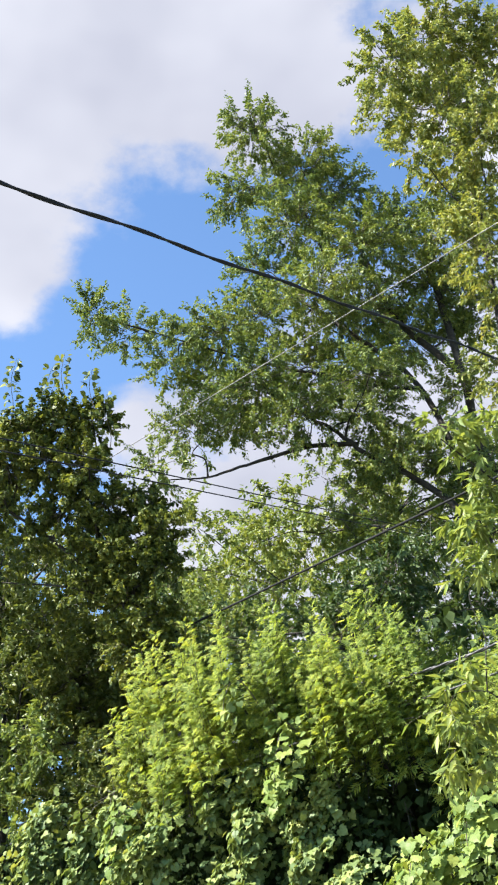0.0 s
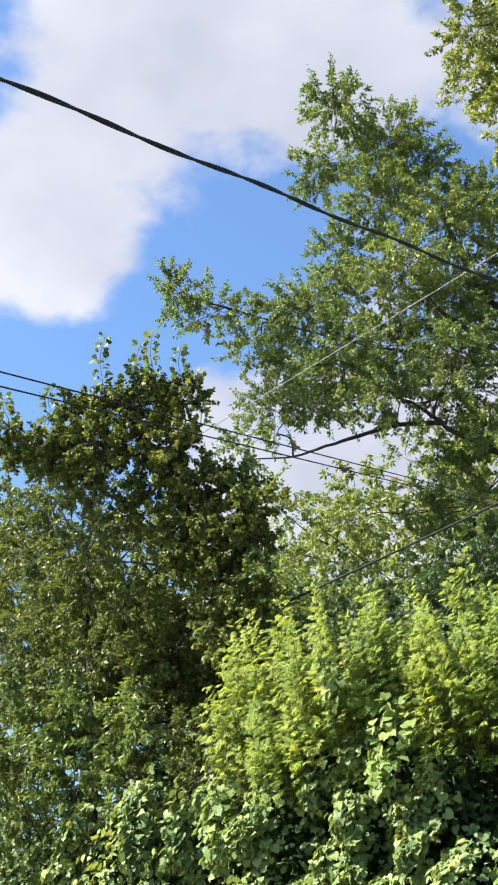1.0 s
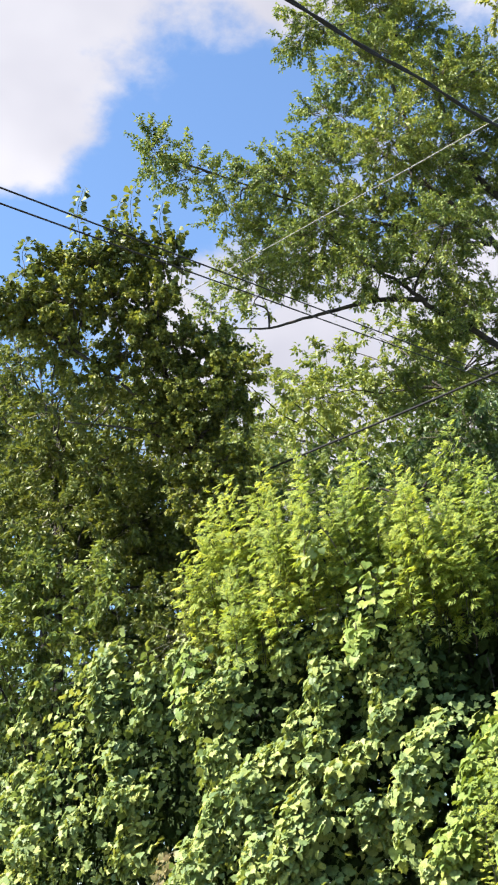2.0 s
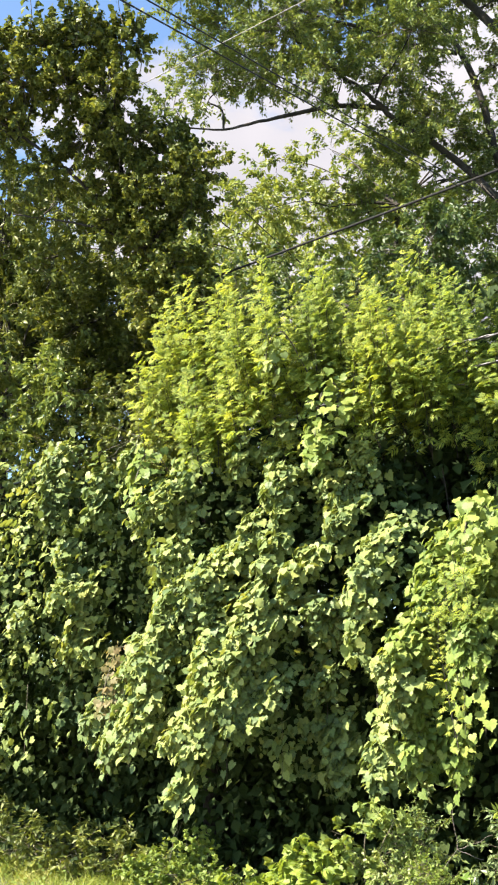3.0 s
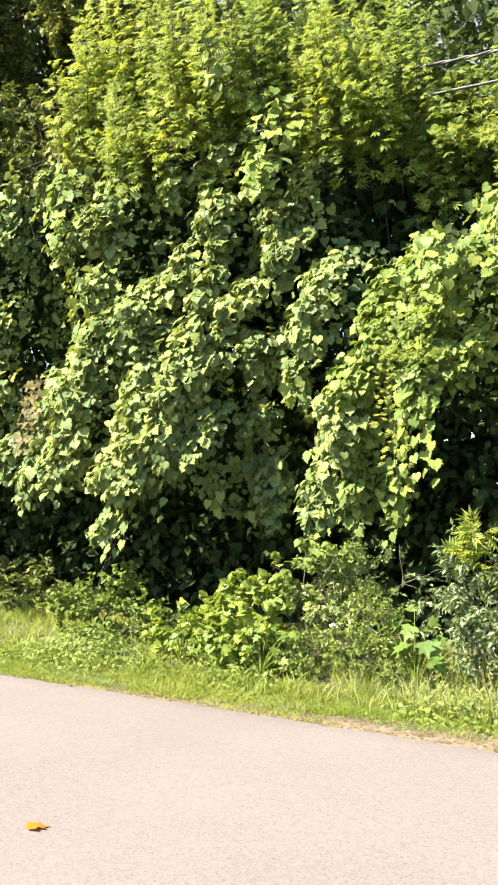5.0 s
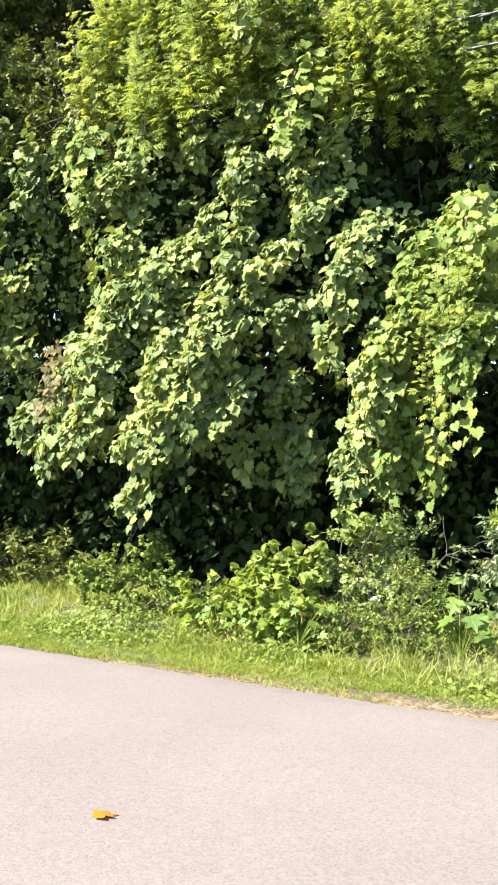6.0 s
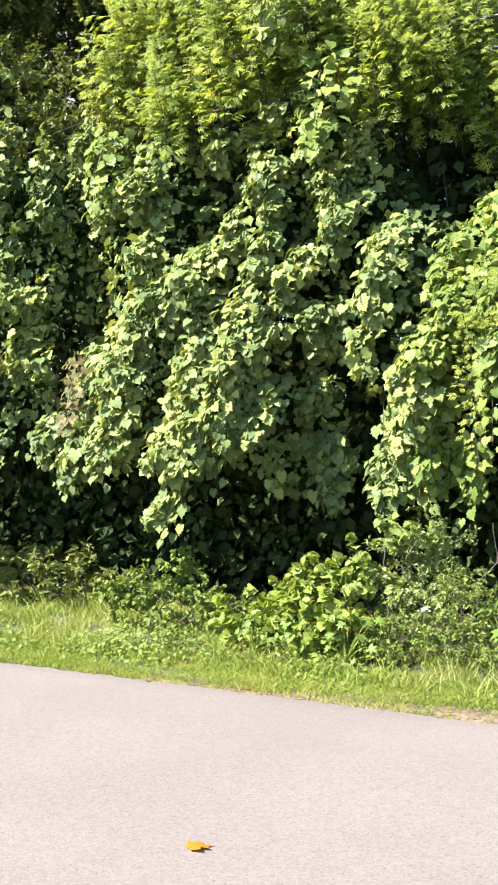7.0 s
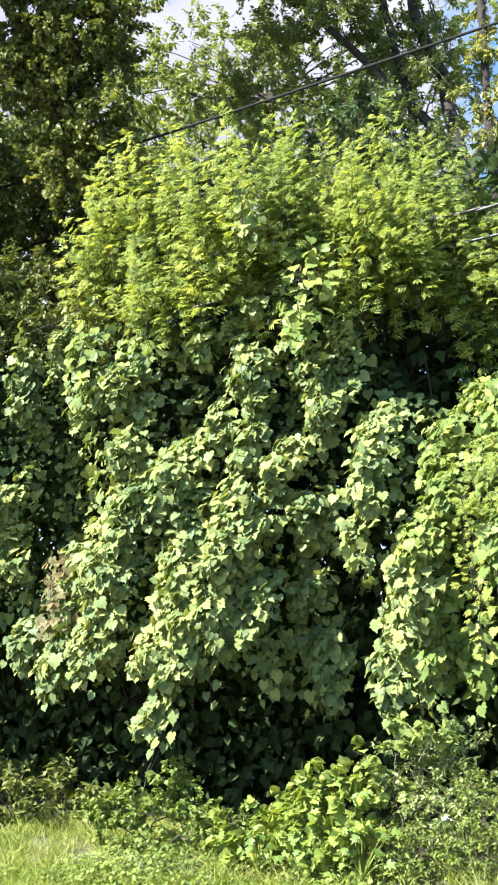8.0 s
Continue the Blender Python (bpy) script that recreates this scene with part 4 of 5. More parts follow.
# ---- low growth along the foot of the bank ----
clump_bush("low_bush", "low bush with small yellowish leaves at the foot of the bank", "bush",
           plan_clumps([(-2.4, 1.42, 0.30, 0.20), (-2.15, 1.4, 0.42, 0.22), (-1.85, 1.45, 0.35, 0.2), (-1.5, 1.5, 0.35, 0.2), (-1.75, 1.5, 0.62, 0.18), (-1.25, 1.5, 0.3, 0.18)]),
           ROUND_SHAPE, 0.038, weed_leaf_low, place(-2.0, 1.6, 0.08), 700, 24, 0.16, group="low bushes")
clump_bush("low_bush", "low leafy weeds with broad lobed bright green leaves", "bush",
           plan_clumps([(-0.85, 1.35, 0.25, 0.24), (-0.5, 1.25, 0.30, 0.28), (-0.1, 1.2, 0.28, 0.26), (-0.55, 1.45, 0.5, 0.22), (-0.3, 1.05, 0.14, 0.16), (-0.15, 1.45, 0.55, 0.2), (-1.1, 1.35, 0.2, 0.15)]),
           GRAPE_SHAPE, 0.066, weed_leaf, place(-0.5, 1.5, 0.08), 420, 18, 0.2, group="low bushes")
clump_bush("low_bush", "tangled bush with small mixed green leaves under the vines", "bush",
           plan_clumps([(0.1, 1.95, 0.75, 0.25), (0.5, 1.75, 0.78, 0.28), (0.4, 1.55, 0.45, 0.28), (0.15, 1.6, 0.5, 0.25)]),
           OVAL_SHAPE, 0.046, mixed_leaf, place(0.6, 1.75, 0.08), 640, 24, 0.2, group="low bushes")
clump_bush("low_bush", "dense bush with fine dark green leaves beside the grass", "bush",
           plan_clumps([(0.60, 1.3, 0.28, 0.22), (0.85, 1.35, 0.50, 0.22), (0.82, 1.25, 0.24, 0.22), (1.0, 1.5, 0.35, 0.18), (0.7, 1.5, 0.6, 0.16), (0.35, 1.25, 0.22, 0.20), (0.12, 1.25, 0.20, 0.18), (1.05, 1.3, 0.2, 0.16)]),
           OVAL_SHAPE, 0.036, weed_leaf_low, place(0.8, 1.5, 0.08), 800, 24, 0.16, group="low bushes")
clump_bush("low_bush", "grey-green shrub with small dull leaves by the tall grass", "bush",
           plan_clumps([(1.5, 1.6, 0.8, 0.35), (1.9, 1.5, 0.6, 0.35), (1.6, 1.4, 0.4, 0.3), (2.3, 1.6, 0.9, 0.4), (2.0, 1.7, 0.95, 0.25)]),
           OVAL_SHAPE, 0.058, grey_leaf, place(1.8, 1.7, 0.08), 520, 24, 0.24, group="low bushes")
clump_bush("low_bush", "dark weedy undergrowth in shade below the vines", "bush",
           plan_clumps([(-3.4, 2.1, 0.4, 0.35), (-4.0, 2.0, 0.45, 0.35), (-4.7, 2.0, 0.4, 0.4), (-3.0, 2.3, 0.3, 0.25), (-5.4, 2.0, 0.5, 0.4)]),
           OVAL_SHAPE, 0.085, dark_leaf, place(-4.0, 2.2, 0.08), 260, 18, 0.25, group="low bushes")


clump_bush("box_elder_seedling", "small box elder seedling with yellow-green leaves among the low shrubs", "seedling",
           plan_clumps([(1.50, 1.45, 1.05, 0.10), (1.62, 1.45, 1.18, 0.10), (1.70, 1.5, 0.95, 0.10)]),
           ELDER_SHAPE, 0.17, boxelder_leaf, place(1.62, 1.6, 0.08), 500, 5, 0.10)


clump_bush("low_bush", "arching sprays of yellow-green lobed leaves over the low weeds", "bush",
           plan_clumps([(-0.75, 1.5, 0.52, 0.10), (-0.46, 1.5, 0.68, 0.12), (-0.15, 1.5, 0.80, 0.14), (0.14, 1.5, 0.93, 0.16), (0.40, 1.5, 0.95, 0.14), (0.1, 1.45, 0.62, 0.14)]),
           GRAPE_SHAPE, 0.058, young_leaf, place(0.0, 1.6, 0.08), 400, 14, 0.16, group="low bushes")


def broad_weed(s, n, height, label):
    """A weed with a few large soft leaves on stalks from one root."""
    foot = place(s, n, 0.06)
    weed = thing("broad_leaved_weed", foot, label, "weed", "broad-leaved weeds")
    k = 15
    ang = rng.uniform(0, 2 * np.pi, k)
    out = np.cos(ang)[:, None] * ALONG + np.sin(ang)[:, None] * INTO
    ends = foot + out * rng.uniform(0.03, 0.22, (k, 1)) + UP * (height * rng.uniform(0.35, 1.0, (k, 1)))
    stalks = [hang(mesh_object("stalk", *tube_arrays(bent(foot, e, 5, sag=-0.03), np.linspace(0.0035, 0.002, 5), 5), weed_leaf), weed) for e in ends]
    single_leaves(LOBED_SHAPE, ends, UP - 0.6 * INTO + 0.4 * out + rng.normal(0, 0.25, (k, 3)), out - 0.4 * UP, rng.uniform(0.05, 0.08, k) * (1 + 0.9 * (height > 0.45)), weed_leaf_single, stalks)


for s, n, height in [(1.22, 1.25, 0.60), (-0.35, 0.98, 0.30), (-0.75, 1.05, 0.28), (0.05, 1.0, 0.33)]:
    broad_weed(s, n, height, "weed with large bright green leaves in the tall grass")


def wildflower(s, n, height, label):
    """A stem with a flat head of small white flowers."""
    foot = place(s, n, 0.05)
    flower = thing("wildflower", foot, label, "flower", "white wildflowers")
    top = place(s + 0.03, n - 0.05, height)
    stick("stem", bent(foot, top, 5, wobble=0.01), 0.003, 0.002, weed_leaf, flower, 5)
    k = 40
    spot = top + np.column_stack([rng.normal(0, 0.012, (k, 2)), rng.normal(0.01, 0.010, k)])
    leaves("flower_head", ROUND_SHAPE, spot, UP - 0.5 * INTO + rng.normal(0, 0.4, (k, 3)), rng.normal(0, 1, (k, 3)), rng.uniform(0.008, 0.014, k), petal, flower, "cluster of small white flowers")


wildflower(0.60, 1.12, 0.47, "small white wildflower head among the weeds")


# ---- trees ----
def tree(name, label, base, trunk, limbs, clumps, shape, size, mat, r0=0.2, group="trees", stout=1.0, **kw):
    """Trunk, the main limbs given as lines, thinner limbs to each clump, twigs and a crown of leaves."""
    t = thing(name, base, label, "tree", group)
    stick("trunk", [base, *trunk], r0, r0 * 0.45, bark, t, 12)
    anchors = [np.array(p) for p in trunk]
    for line, a, b in limbs:
        stick("limb", line, a, b, bark, t, 8)
        anchors += list(smooth_line(line, 2))
    anchors = np.array(anchors)
    for x, y, z, r in clumps:
        c = np.array((x, y, z))
        cost = np.linalg.norm(anchors - c, axis=1) + 1.2 * np.maximum(0, anchors[:, 2] - c[2] + 0.2)
        a = anchors[np.argmin(cost)]
        length = np.linalg.norm(c - a)
        if length > 0.25:
            stick("limb", bent(a, c, 5, wobble=0.05, sag=-0.04 * length), stout * min(0.024, 0.010 + 0.010 * length), stout * 0.007, bark, t, 5)
    crown(t, clumps, shape, size, mat, **kw)
    return t


tree("vine_draped_tree", "dark tree smothered in climbing vine with shoots on top", (-0.7, 15.1, 0.1),
     [(-0.75, 15.0, 3.0), (-1.0, 14.7, 6.1), (-1.6, 14.5, 7.4), (-2.1, 14.4, 8.8)],
     [([(-1.6, 14.5, 7.4), (-2.6, 14.4, 8.4), (-3.9, 14.5, 9.4)], 0.03, 0.015), ([(-1.6, 14.5, 7.4), (-2.3, 14.5, 7.7), (-3.3, 14.6, 7.9)], 0.022, 0.010)],
     [(-3.46, 14.2, 10.0, 0.36), (-2.89, 14.0, 9.95, 0.36), (-2.39, 14.1, 10.05, 0.36), (-1.97, 14.0, 9.95, 0.32), (-3.76, 14.2, 9.5, 0.40), (-4.46, 14.3, 9.6, 0.36), (-3.96, 14.3, 9.47, 0.34), (-3.15, 14.0, 9.35, 0.42),
      (-2.59, 14.1, 9.4, 0.43), (-2.06, 14.0, 9.25, 0.40), (-1.73, 14.1, 8.74, 0.38), (-1.3, 14.2, 8.6, 0.36), (-1.0, 14.0, 8.24, 0.32), (-2.32, 14.2, 8.72, 0.44), (-1.88, 14.3, 8.24, 0.46),
      (-1.37, 14.2, 8.0, 0.42), (-1.07, 14.1, 7.67, 0.32), (-2.17, 14.4, 7.74, 0.40), (-1.62, 14.4, 7.46, 0.46), (-1.26, 14.3, 7.1, 0.38), (-2.88, 14.4, 8.4, 0.26), (-3.46, 14.5, 9.0, 0.28), (-1.5, 14.4, 6.7, 0.4), (-1.0, 14.4, 6.6, 0.35)],
     BROAD_SHAPE, 0.064, vinetree_leaf, 0.09, sprays=350, per=56, length=0.32, mess=0.75, droop=1.0)

MAIN_LIMBS = [([(4.65, 18.15, 8.8), (4.1, 18.5, 9.4), (4.03, 18.5, 10.02), (3.82, 18.5, 10.86), (3.66, 18.5, 11.72), (3.29, 18.5, 12.82), (2.8, 18.5, 13.5), (2.34, 18.5, 13.98), (1.86, 18.5, 14.46), (1.02, 18.5, 15.25)], 0.085, 0.03),
              ([(4.6, 18.15, 9.0), (4.2, 18.4, 9.7), (3.67, 18.5, 10.25), (3.27, 18.5, 10.68), (2.65, 18.5, 11.2), (2.1, 18.5, 11.58), (1.8, 18.5, 11.9), (1.33, 18.5, 12.3), (0.75, 18.5, 12.71)], 0.085, 0.025)]
SIDE_LIMBS = [([(2.03, 18.5, 11.74), (1.2, 18.5, 11.79), (0.44, 18.5, 11.62), (-0.15, 18.5, 11.47), (-0.73, 18.5, 11.32), (-1.4, 18.1, 11.12)], 0.05, 0.012),
              ([(3.23, 18.5, 12.82), (2.63, 18.5, 12.9), (2.05, 18.5, 13.17), (1.07, 18.5, 13.42), (-0.4, 18.5, 14.0), (-1.6, 18.4, 14.5)], 0.05, 0.012),
              ([(1.95, 18.5, 14.3), (1.92, 18.5, 14.93), (1.87, 18.5, 15.8), (1.5, 18.8, 17.6), (1.2, 19.0, 18.6)], 0.045, 0.015),
              ([(4.2, 18.5, 13.0), (3.1, 19.0, 14.8), (2.4, 19.0, 17.2), (1.6, 19.0, 18.6)], 0.08, 0.025)]
tree("large_tree", "tall spreading tree with dark limbs and open leafy crown", (4.8, 18.6, 0.1),
     [(4.9, 18.4, 4.0), (4.85, 18.1, 8.0), (4.58, 18.1, 9.1), (4.55, 18.4, 10.4), (4.2, 18.5, 11.6), (4.1, 18.5, 13.0), (3.9, 18.8, 16.0)],
     MAIN_LIMBS + SIDE_LIMBS,
     [(0.6, 18.0, 19.1, 0.77), (1.6, 19.0, 18.9, 0.91), (0.2, 20.0, 19.3, 0.76), (1.3, 18.5, 16.9, 0.98), (2.3, 19.5, 18.5, 0.80), (2.5, 18.0, 15.9, 0.83),
      (0.5, 19.0, 16.2, 0.64), (3.4, 20.0, 15.0, 0.99), (3.8, 18.5, 15.2, 0.94), (3.4, 19.5, 17.5, 0.90), (4.3, 18.0, 15.9, 0.93), (4.7, 19.0, 14.7, 0.83)]
     + [(-0.9, 18.2, 14.3, 0.45), (-2.7, 17.5, 14.4, 0.47), (-2.1, 18.5, 14.6, 0.55), (-1.5, 19.5, 14.6, 0.57), (-0.3, 18.0, 14.1, 0.69), (0.5, 19.0, 15.1, 0.85), (1.5, 17.5, 14.4, 0.89),
        (2.4, 18.5, 14.6, 0.93), (-0.6, 19.5, 13.9, 0.73), (0.3, 18.0, 12.9, 0.88), (1.4, 19.0, 13.8, 0.93)]
     + [(2.3, 17.5, 12.6, 0.75), (-1.0, 18.5, 12.3, 0.62), (-0.1, 19.5, 12.9, 0.66), (1.1, 18.0, 12.1, 0.66), (2.2, 19.0, 12.6, 0.80), (-1.5, 17.5, 11.1, 0.39),
        (2.9, 18.5, 11.4, 0.76), (2.2, 19.5, 11.4, 0.58), (4.0, 18.0, 12.4, 0.51), (3.97, 18.6, 10.35, 0.45), (3.78, 18.9, 11.2, 0.5), (4.44, 17.8, 10.49, 0.25), (4.15, 17.8, 9.93, 0.22), (4.26, 17.8, 8.94, 0.29), (4.26, 18.6, 11.25, 0.5), (3.8, 18.6, 9.7, 0.45)],
     OVAL_SHAPE, 0.084, tree_leaf, 0.15, sprays=135, per=59, length=0.55)

tree("upright_tree", "tall tree with lighter olive leaves and a high crown", (4.75, 17.0, 0.1),
     [(4.7, 17.0, 4.0), (4.6, 17.0, 8.2), (4.6, 17.0, 11.0), (4.6, 17.0, 15.0), (4.6, 17.0, 18.0)],
     [],
     [(3.3, 16.0, 18.6, 0.81), (4.4, 17.0, 20.4, 0.99), (3.5, 18.0, 19.5, 0.71), (4.2, 16.5, 17.8, 0.97), (5.4, 17.5, 20.2, 1.18), (4.7, 16.0, 16.4, 0.92),
      (3.7, 17.0, 17.2, 0.49), (4.5, 18.0, 17.3, 0.68), (4.4, 16.4, 14.2, 0.7), (4.8, 16.2, 13.2, 0.6), (4.6, 16.2, 11.6, 0.7), (4.5, 16.6, 15.2, 0.6)]
     + [(4.65, 16.8, 10.3, 0.26), (4.8, 16.8, 9.8, 0.22), (4.55, 16.8, 9.0, 0.26), (4.72, 16.8, 8.7, 0.25), (4.44, 17.0, 9.5, 0.24), (4.65, 16.9, 10.95, 0.24)],
     OVAL_SHAPE, 0.105, olive_leaf, 0.08, sprays=96, per=56, length=0.55)

NEAR_SPRAYS = [(2.3, 8.2, 6.17, 0.13), (2.06, 8.1, 5.91, 0.12), (2.19, 8.2, 5.56, 0.16), (1.97, 8.0, 5.2, 0.12), (2.14, 8.2, 5.14, 0.15), (1.9, 8.0, 6.01, 0.09), (1.99, 8.1, 4.89, 0.1),
               (1.62, 8.0, 3.89, 0.1), (1.83, 8.1, 4.1, 0.1), (1.81, 8.1, 3.75, 0.13), (1.84, 8.1, 3.45, 0.12), (1.62, 8.0, 3.62, 0.08)]
tree("leaning_tree", "slim roadside tree with drooping narrow pale leaves", (2.9, 8.6, 0.05),
     [(2.88, 8.6, 1.5), (2.82, 8.5, 3.2), (2.75, 8.5, 4.6), (2.68, 8.4, 6.0), (2.6, 8.4, 6.6)],
     [([(2.82, 8.5, 3.2), (2.4, 8.3, 3.7), (1.9, 8.1, 4.0)], 0.014, 0.005), ([(2.75, 8.5, 4.6), (2.45, 8.3, 5.4), (1.85, 8.1, 6.0)], 0.014, 0.005)],
     NEAR_SPRAYS,
     SLIM_SHAPE, 0.135, near_leaf, 0.035, sprays=800, per=11, length=0.22, droop=1.3, twig=0.002, stout=0.3)

LOWER_LEFT = [(-4.88, 16.8, 10.06, 0.42), (-3.96, 16.6, 9.29, 0.45), (-4.92, 16.8, 9.17, 0.5), (-3.14, 16.6, 9.03, 0.45), (-4.44, 17.2, 10.43, 0.35), (-4.95, 16.5, 8.29, 0.5), (-3.95, 16.4, 8.27, 0.5),
              (-3.08, 16.4, 7.84, 0.48), (-2.28, 16.2, 7.54, 0.4), (-4.54, 16.2, 7.35, 0.48), (-3.61, 16.2, 7.29, 0.48), (-1.85, 16.0, 6.77, 0.32), (-5.15, 17.5, 11.18, 0.32),
              (-4.68, 17.5, 10.69, 0.36), (-4.19, 17.5, 10.86, 0.34), (-3.7, 17.5, 10.71, 0.30), (-4.79, 17.0, 9.94, 0.35)]
tree("thicket_tree", "leafy understorey tree in the thicket behind the bank", (-3.6, 16.6, 0.1),
     [(-3.6, 16.6, 3.0), (-3.7, 16.5, 6.0), (-3.9, 16.6, 8.0)], [],
     [(-3.9, 17.3, 8.2, 0.89), (-2.5, 16.1, 6.9, 0.72), (-3.5, 16.9, 7.1, 0.67), (-4.7, 15.7, 6.9, 0.79)]
     + [(-3.5, 15.0, 8.3, 0.60), (-2.9, 15.5, 8.5, 0.55), (-3.7, 16.0, 7.9, 0.64), (-2.8, 15.2, 7.4, 0.60), (-2.1, 15.8, 7.9, 0.55), (-3.4, 15.0, 6.7, 0.58), (-2.5, 15.5, 6.8, 0.60),
        (-1.8, 16.0, 7.3, 0.47), (-3.75, 15.0, 5.83, 0.3), (-3.45, 15.0, 5.66, 0.3), (-3.49, 15.0, 5.03, 0.31), (-2.85, 15.0, 5.66, 0.3), (-4.07, 15.0, 6.07, 0.3), (-4.3, 15.0, 5.03, 0.31), (-4.04, 15.0, 4.84, 0.3), (-4.37, 15.0, 5.43, 0.3), (-5.66, 17.5, 10.69, 0.36), (-3.98, 17.5, 10.32, 0.28)]
     + LOWER_LEFT
     + plan_clumps([(-8, 4.5, 6, 1.0), (-7, 4.5, 4.5, 1.0), (-5.5, 4.2, 5.5, 0.9), (-6.5, 4.5, 6.8, 0.9), (-5, 4.4, 6.6, 0.9), (-4.5, 4, 5.6, 0.9), (-5.8, 6, 8, 0.9), (-4.2, 4.2, 6.6, 0.8), (-3.6, 4.4, 6.0, 0.7), (-5.2, 4.6, 7.4, 0.8), (-6.2, 4.4, 7.8, 0.9), (-7.2, 4.4, 7.2, 0.9), (-6.4, 3.3, 7.6, 0.6), (-7.3, 3.3, 8.2, 0.7), (-5.6, 3.2, 6.9, 0.6), (-7.4, 3.2, 7.0, 0.7), (-6.4, 3.2, 6.6, 0.6), (-5.4, 3.3, 6.3, 0.5), (-8.3, 3.4, 7.8, 0.7)]),
     OVAL_SHAPE, 0.097, dark_leaf, 0.1, sprays=84, per=48, length=0.45, twig=0.004)
tree("thicket_tree", "leafy understorey tree behind the box elders, coloured dark for shade", (1.2, 16.6, 0.1),
     [(1.2, 16.6, 3.0), (1.3, 16.5, 5.5), (1.4, 16.4, 7.2)], [],
     [(-1.1, 16.5, 7.6, 0.58), (-0.4, 17.3, 7.8, 0.61), (0.4, 16.1, 7.3, 0.64), (1.2, 16.9, 7.6, 0.67), (2.0, 15.7, 7.9, 0.71), (1.9, 16.5, 7.3, 0.73), (2.1, 15.5, 8.0, 0.56),
      (2.8, 16.0, 7.8, 0.65), (3.4, 16.5, 7.7, 0.67), (3.5, 16.0, 6.3, 0.9), (2.2, 16.0, 6.2, 0.9), (0.8, 16.4, 6.2, 0.9), (-0.6, 16.4, 6.2, 0.9)],
     OVAL_SHAPE, 0.10, backdrop_shade_leaf, 0.1, sprays=80, per=50, length=0.5)

FAR = [(0.2, 25.0, 13.8, 0.42), (-0.2, 27.0, 13.8, 0.86), (-1.2, 29.0, 13.6, 1.06), (0.9, 26.0, 12.7, 0.95), (2.1, 28.0, 13.8, 0.88), (-1.6, 25.0, 13.5, 0.67), (-2.0, 27.0, 13.2, 0.85),
       (3.5, 29.0, 14.9, 1.22), (0.3, 26.0, 11.8, 1.07)]
tree("far_tree", "distant pale green tree with thin see-through crown", (0.3, 27.0, 0.1), [(0.3, 27.0, 5), (0.2, 27.0, 9), (0.2, 27.0, 12.6)], [],
     FAR + [(-1.5, 27, 11.5, 1.3), (2.2, 27.5, 11.5, 1.3), (0, 28, 10, 1.5), (-2.5, 28, 9.5, 1.4), (3, 28, 9.5, 1.5)],
     OVAL_SHAPE, 0.15, far_leaf, 0.2, sprays=40, per=43, length=0.8)
tree("far_tree", "distant dark green tree behind the draped one", (-6.5, 27.0, 0.1), [(-6.5, 27.0, 5), (-6.4, 27.0, 9), (-6.0, 27.0, 12.0)], [],
     [(-3.2, 28.0, 13.0, 1.33), (-4.8, 25.0, 12.8, 1.20), (-7.5, 27.0, 14.1, 1.32), (-9.6, 29.0, 14.7, 1.58), (-5, 26, 11, 1.5), (-8, 27, 11.5, 1.6), (-3.5, 27, 10, 1.5), (-6.5, 26, 9, 1.6), (-5, 22, 9.5, 1.1), (-3.5, 22, 9, 1.1), (-6.5, 22, 10, 1.2), (-4.5, 21, 7.5, 1.2), (-6.5, 21, 7.5, 1.2), (-3, 21, 7.5, 1.1), (-5.2, 19.5, 8.5, 0.9), (-4.2, 19.5, 8.0, 0.9), (-3.2, 19.5, 8.0, 0.8), (-5.8, 19.5, 9.8, 0.8), (-4.5, 19.5, 9.3, 0.8)],
     OVAL_SHAPE, 0.15, dark_leaf, 0.2, sprays=40, per=43, length=0.8)


tree("far_tree", "mid-distance tree with light olive leaves behind the box elders", (2.5, 21.5, 0.1), [(2.5, 21.5, 4), (2.4, 21.5, 8), (2.6, 21.6, 11.5)], [],
     [(0.1, 21.0, 11.1, 0.6), (1.2, 22.0, 11.6, 0.83), (2.4, 23.0, 12.4, 0.89), (3.0, 21.5, 12.0, 0.93), (4.1, 22.5, 11.9, 0.87), (5.5, 23.0, 13.2, 0.68), (4.3, 21.5, 13.2, 0.63),
      (2.4, 22.0, 11.0, 0.73), (-0.4, 20.0, 10.6, 0.40), (1.9, 20.5, 10.8, 0.73), (3.0, 21.5, 11.0, 0.77), (3.5, 20.0, 10.6, 0.72), (-1.8, 22.0, 10.4, 0.67), (0.4, 23.0, 13.2, 0.45), (1.5, 24.0, 14.0, 0.45), (1.0, 23.5, 12.9, 0.5), (-0.1, 23.0, 12.4, 0.4), (2.5, 25.0, 14.8, 0.7), (3.4, 24.5, 14.5, 0.7)]
     + [(6.12, 21.5, 12.79, 0.55), (6.76, 21.5, 12.14, 0.5), (6.16, 22.0, 13.92, 0.5), (6.11, 21.0, 10.82, 0.5), (5.58, 21.5, 11.47, 0.5), (7.23, 22.0, 13.91, 0.5), (5.39, 22.0, 12.65, 0.4), (6.27, 20.5, 10.05, 0.5)]
     + [(0, 20, 9, 1.0), (1.5, 20, 9, 1.0), (3, 20, 9, 1.0), (4.5, 20, 9, 1.0), (6, 20, 8.5, 1.0), (-1.5, 20, 9, 1.0), (0.5, 19.5, 7.5, 1.0), (2.5, 19.5, 7.5, 1.0), (4.5, 19, 7, 1.0)],
     OVAL_SHAPE, 0.128, far_leaf, 0.14, sprays=50, per=43, length=0.6)


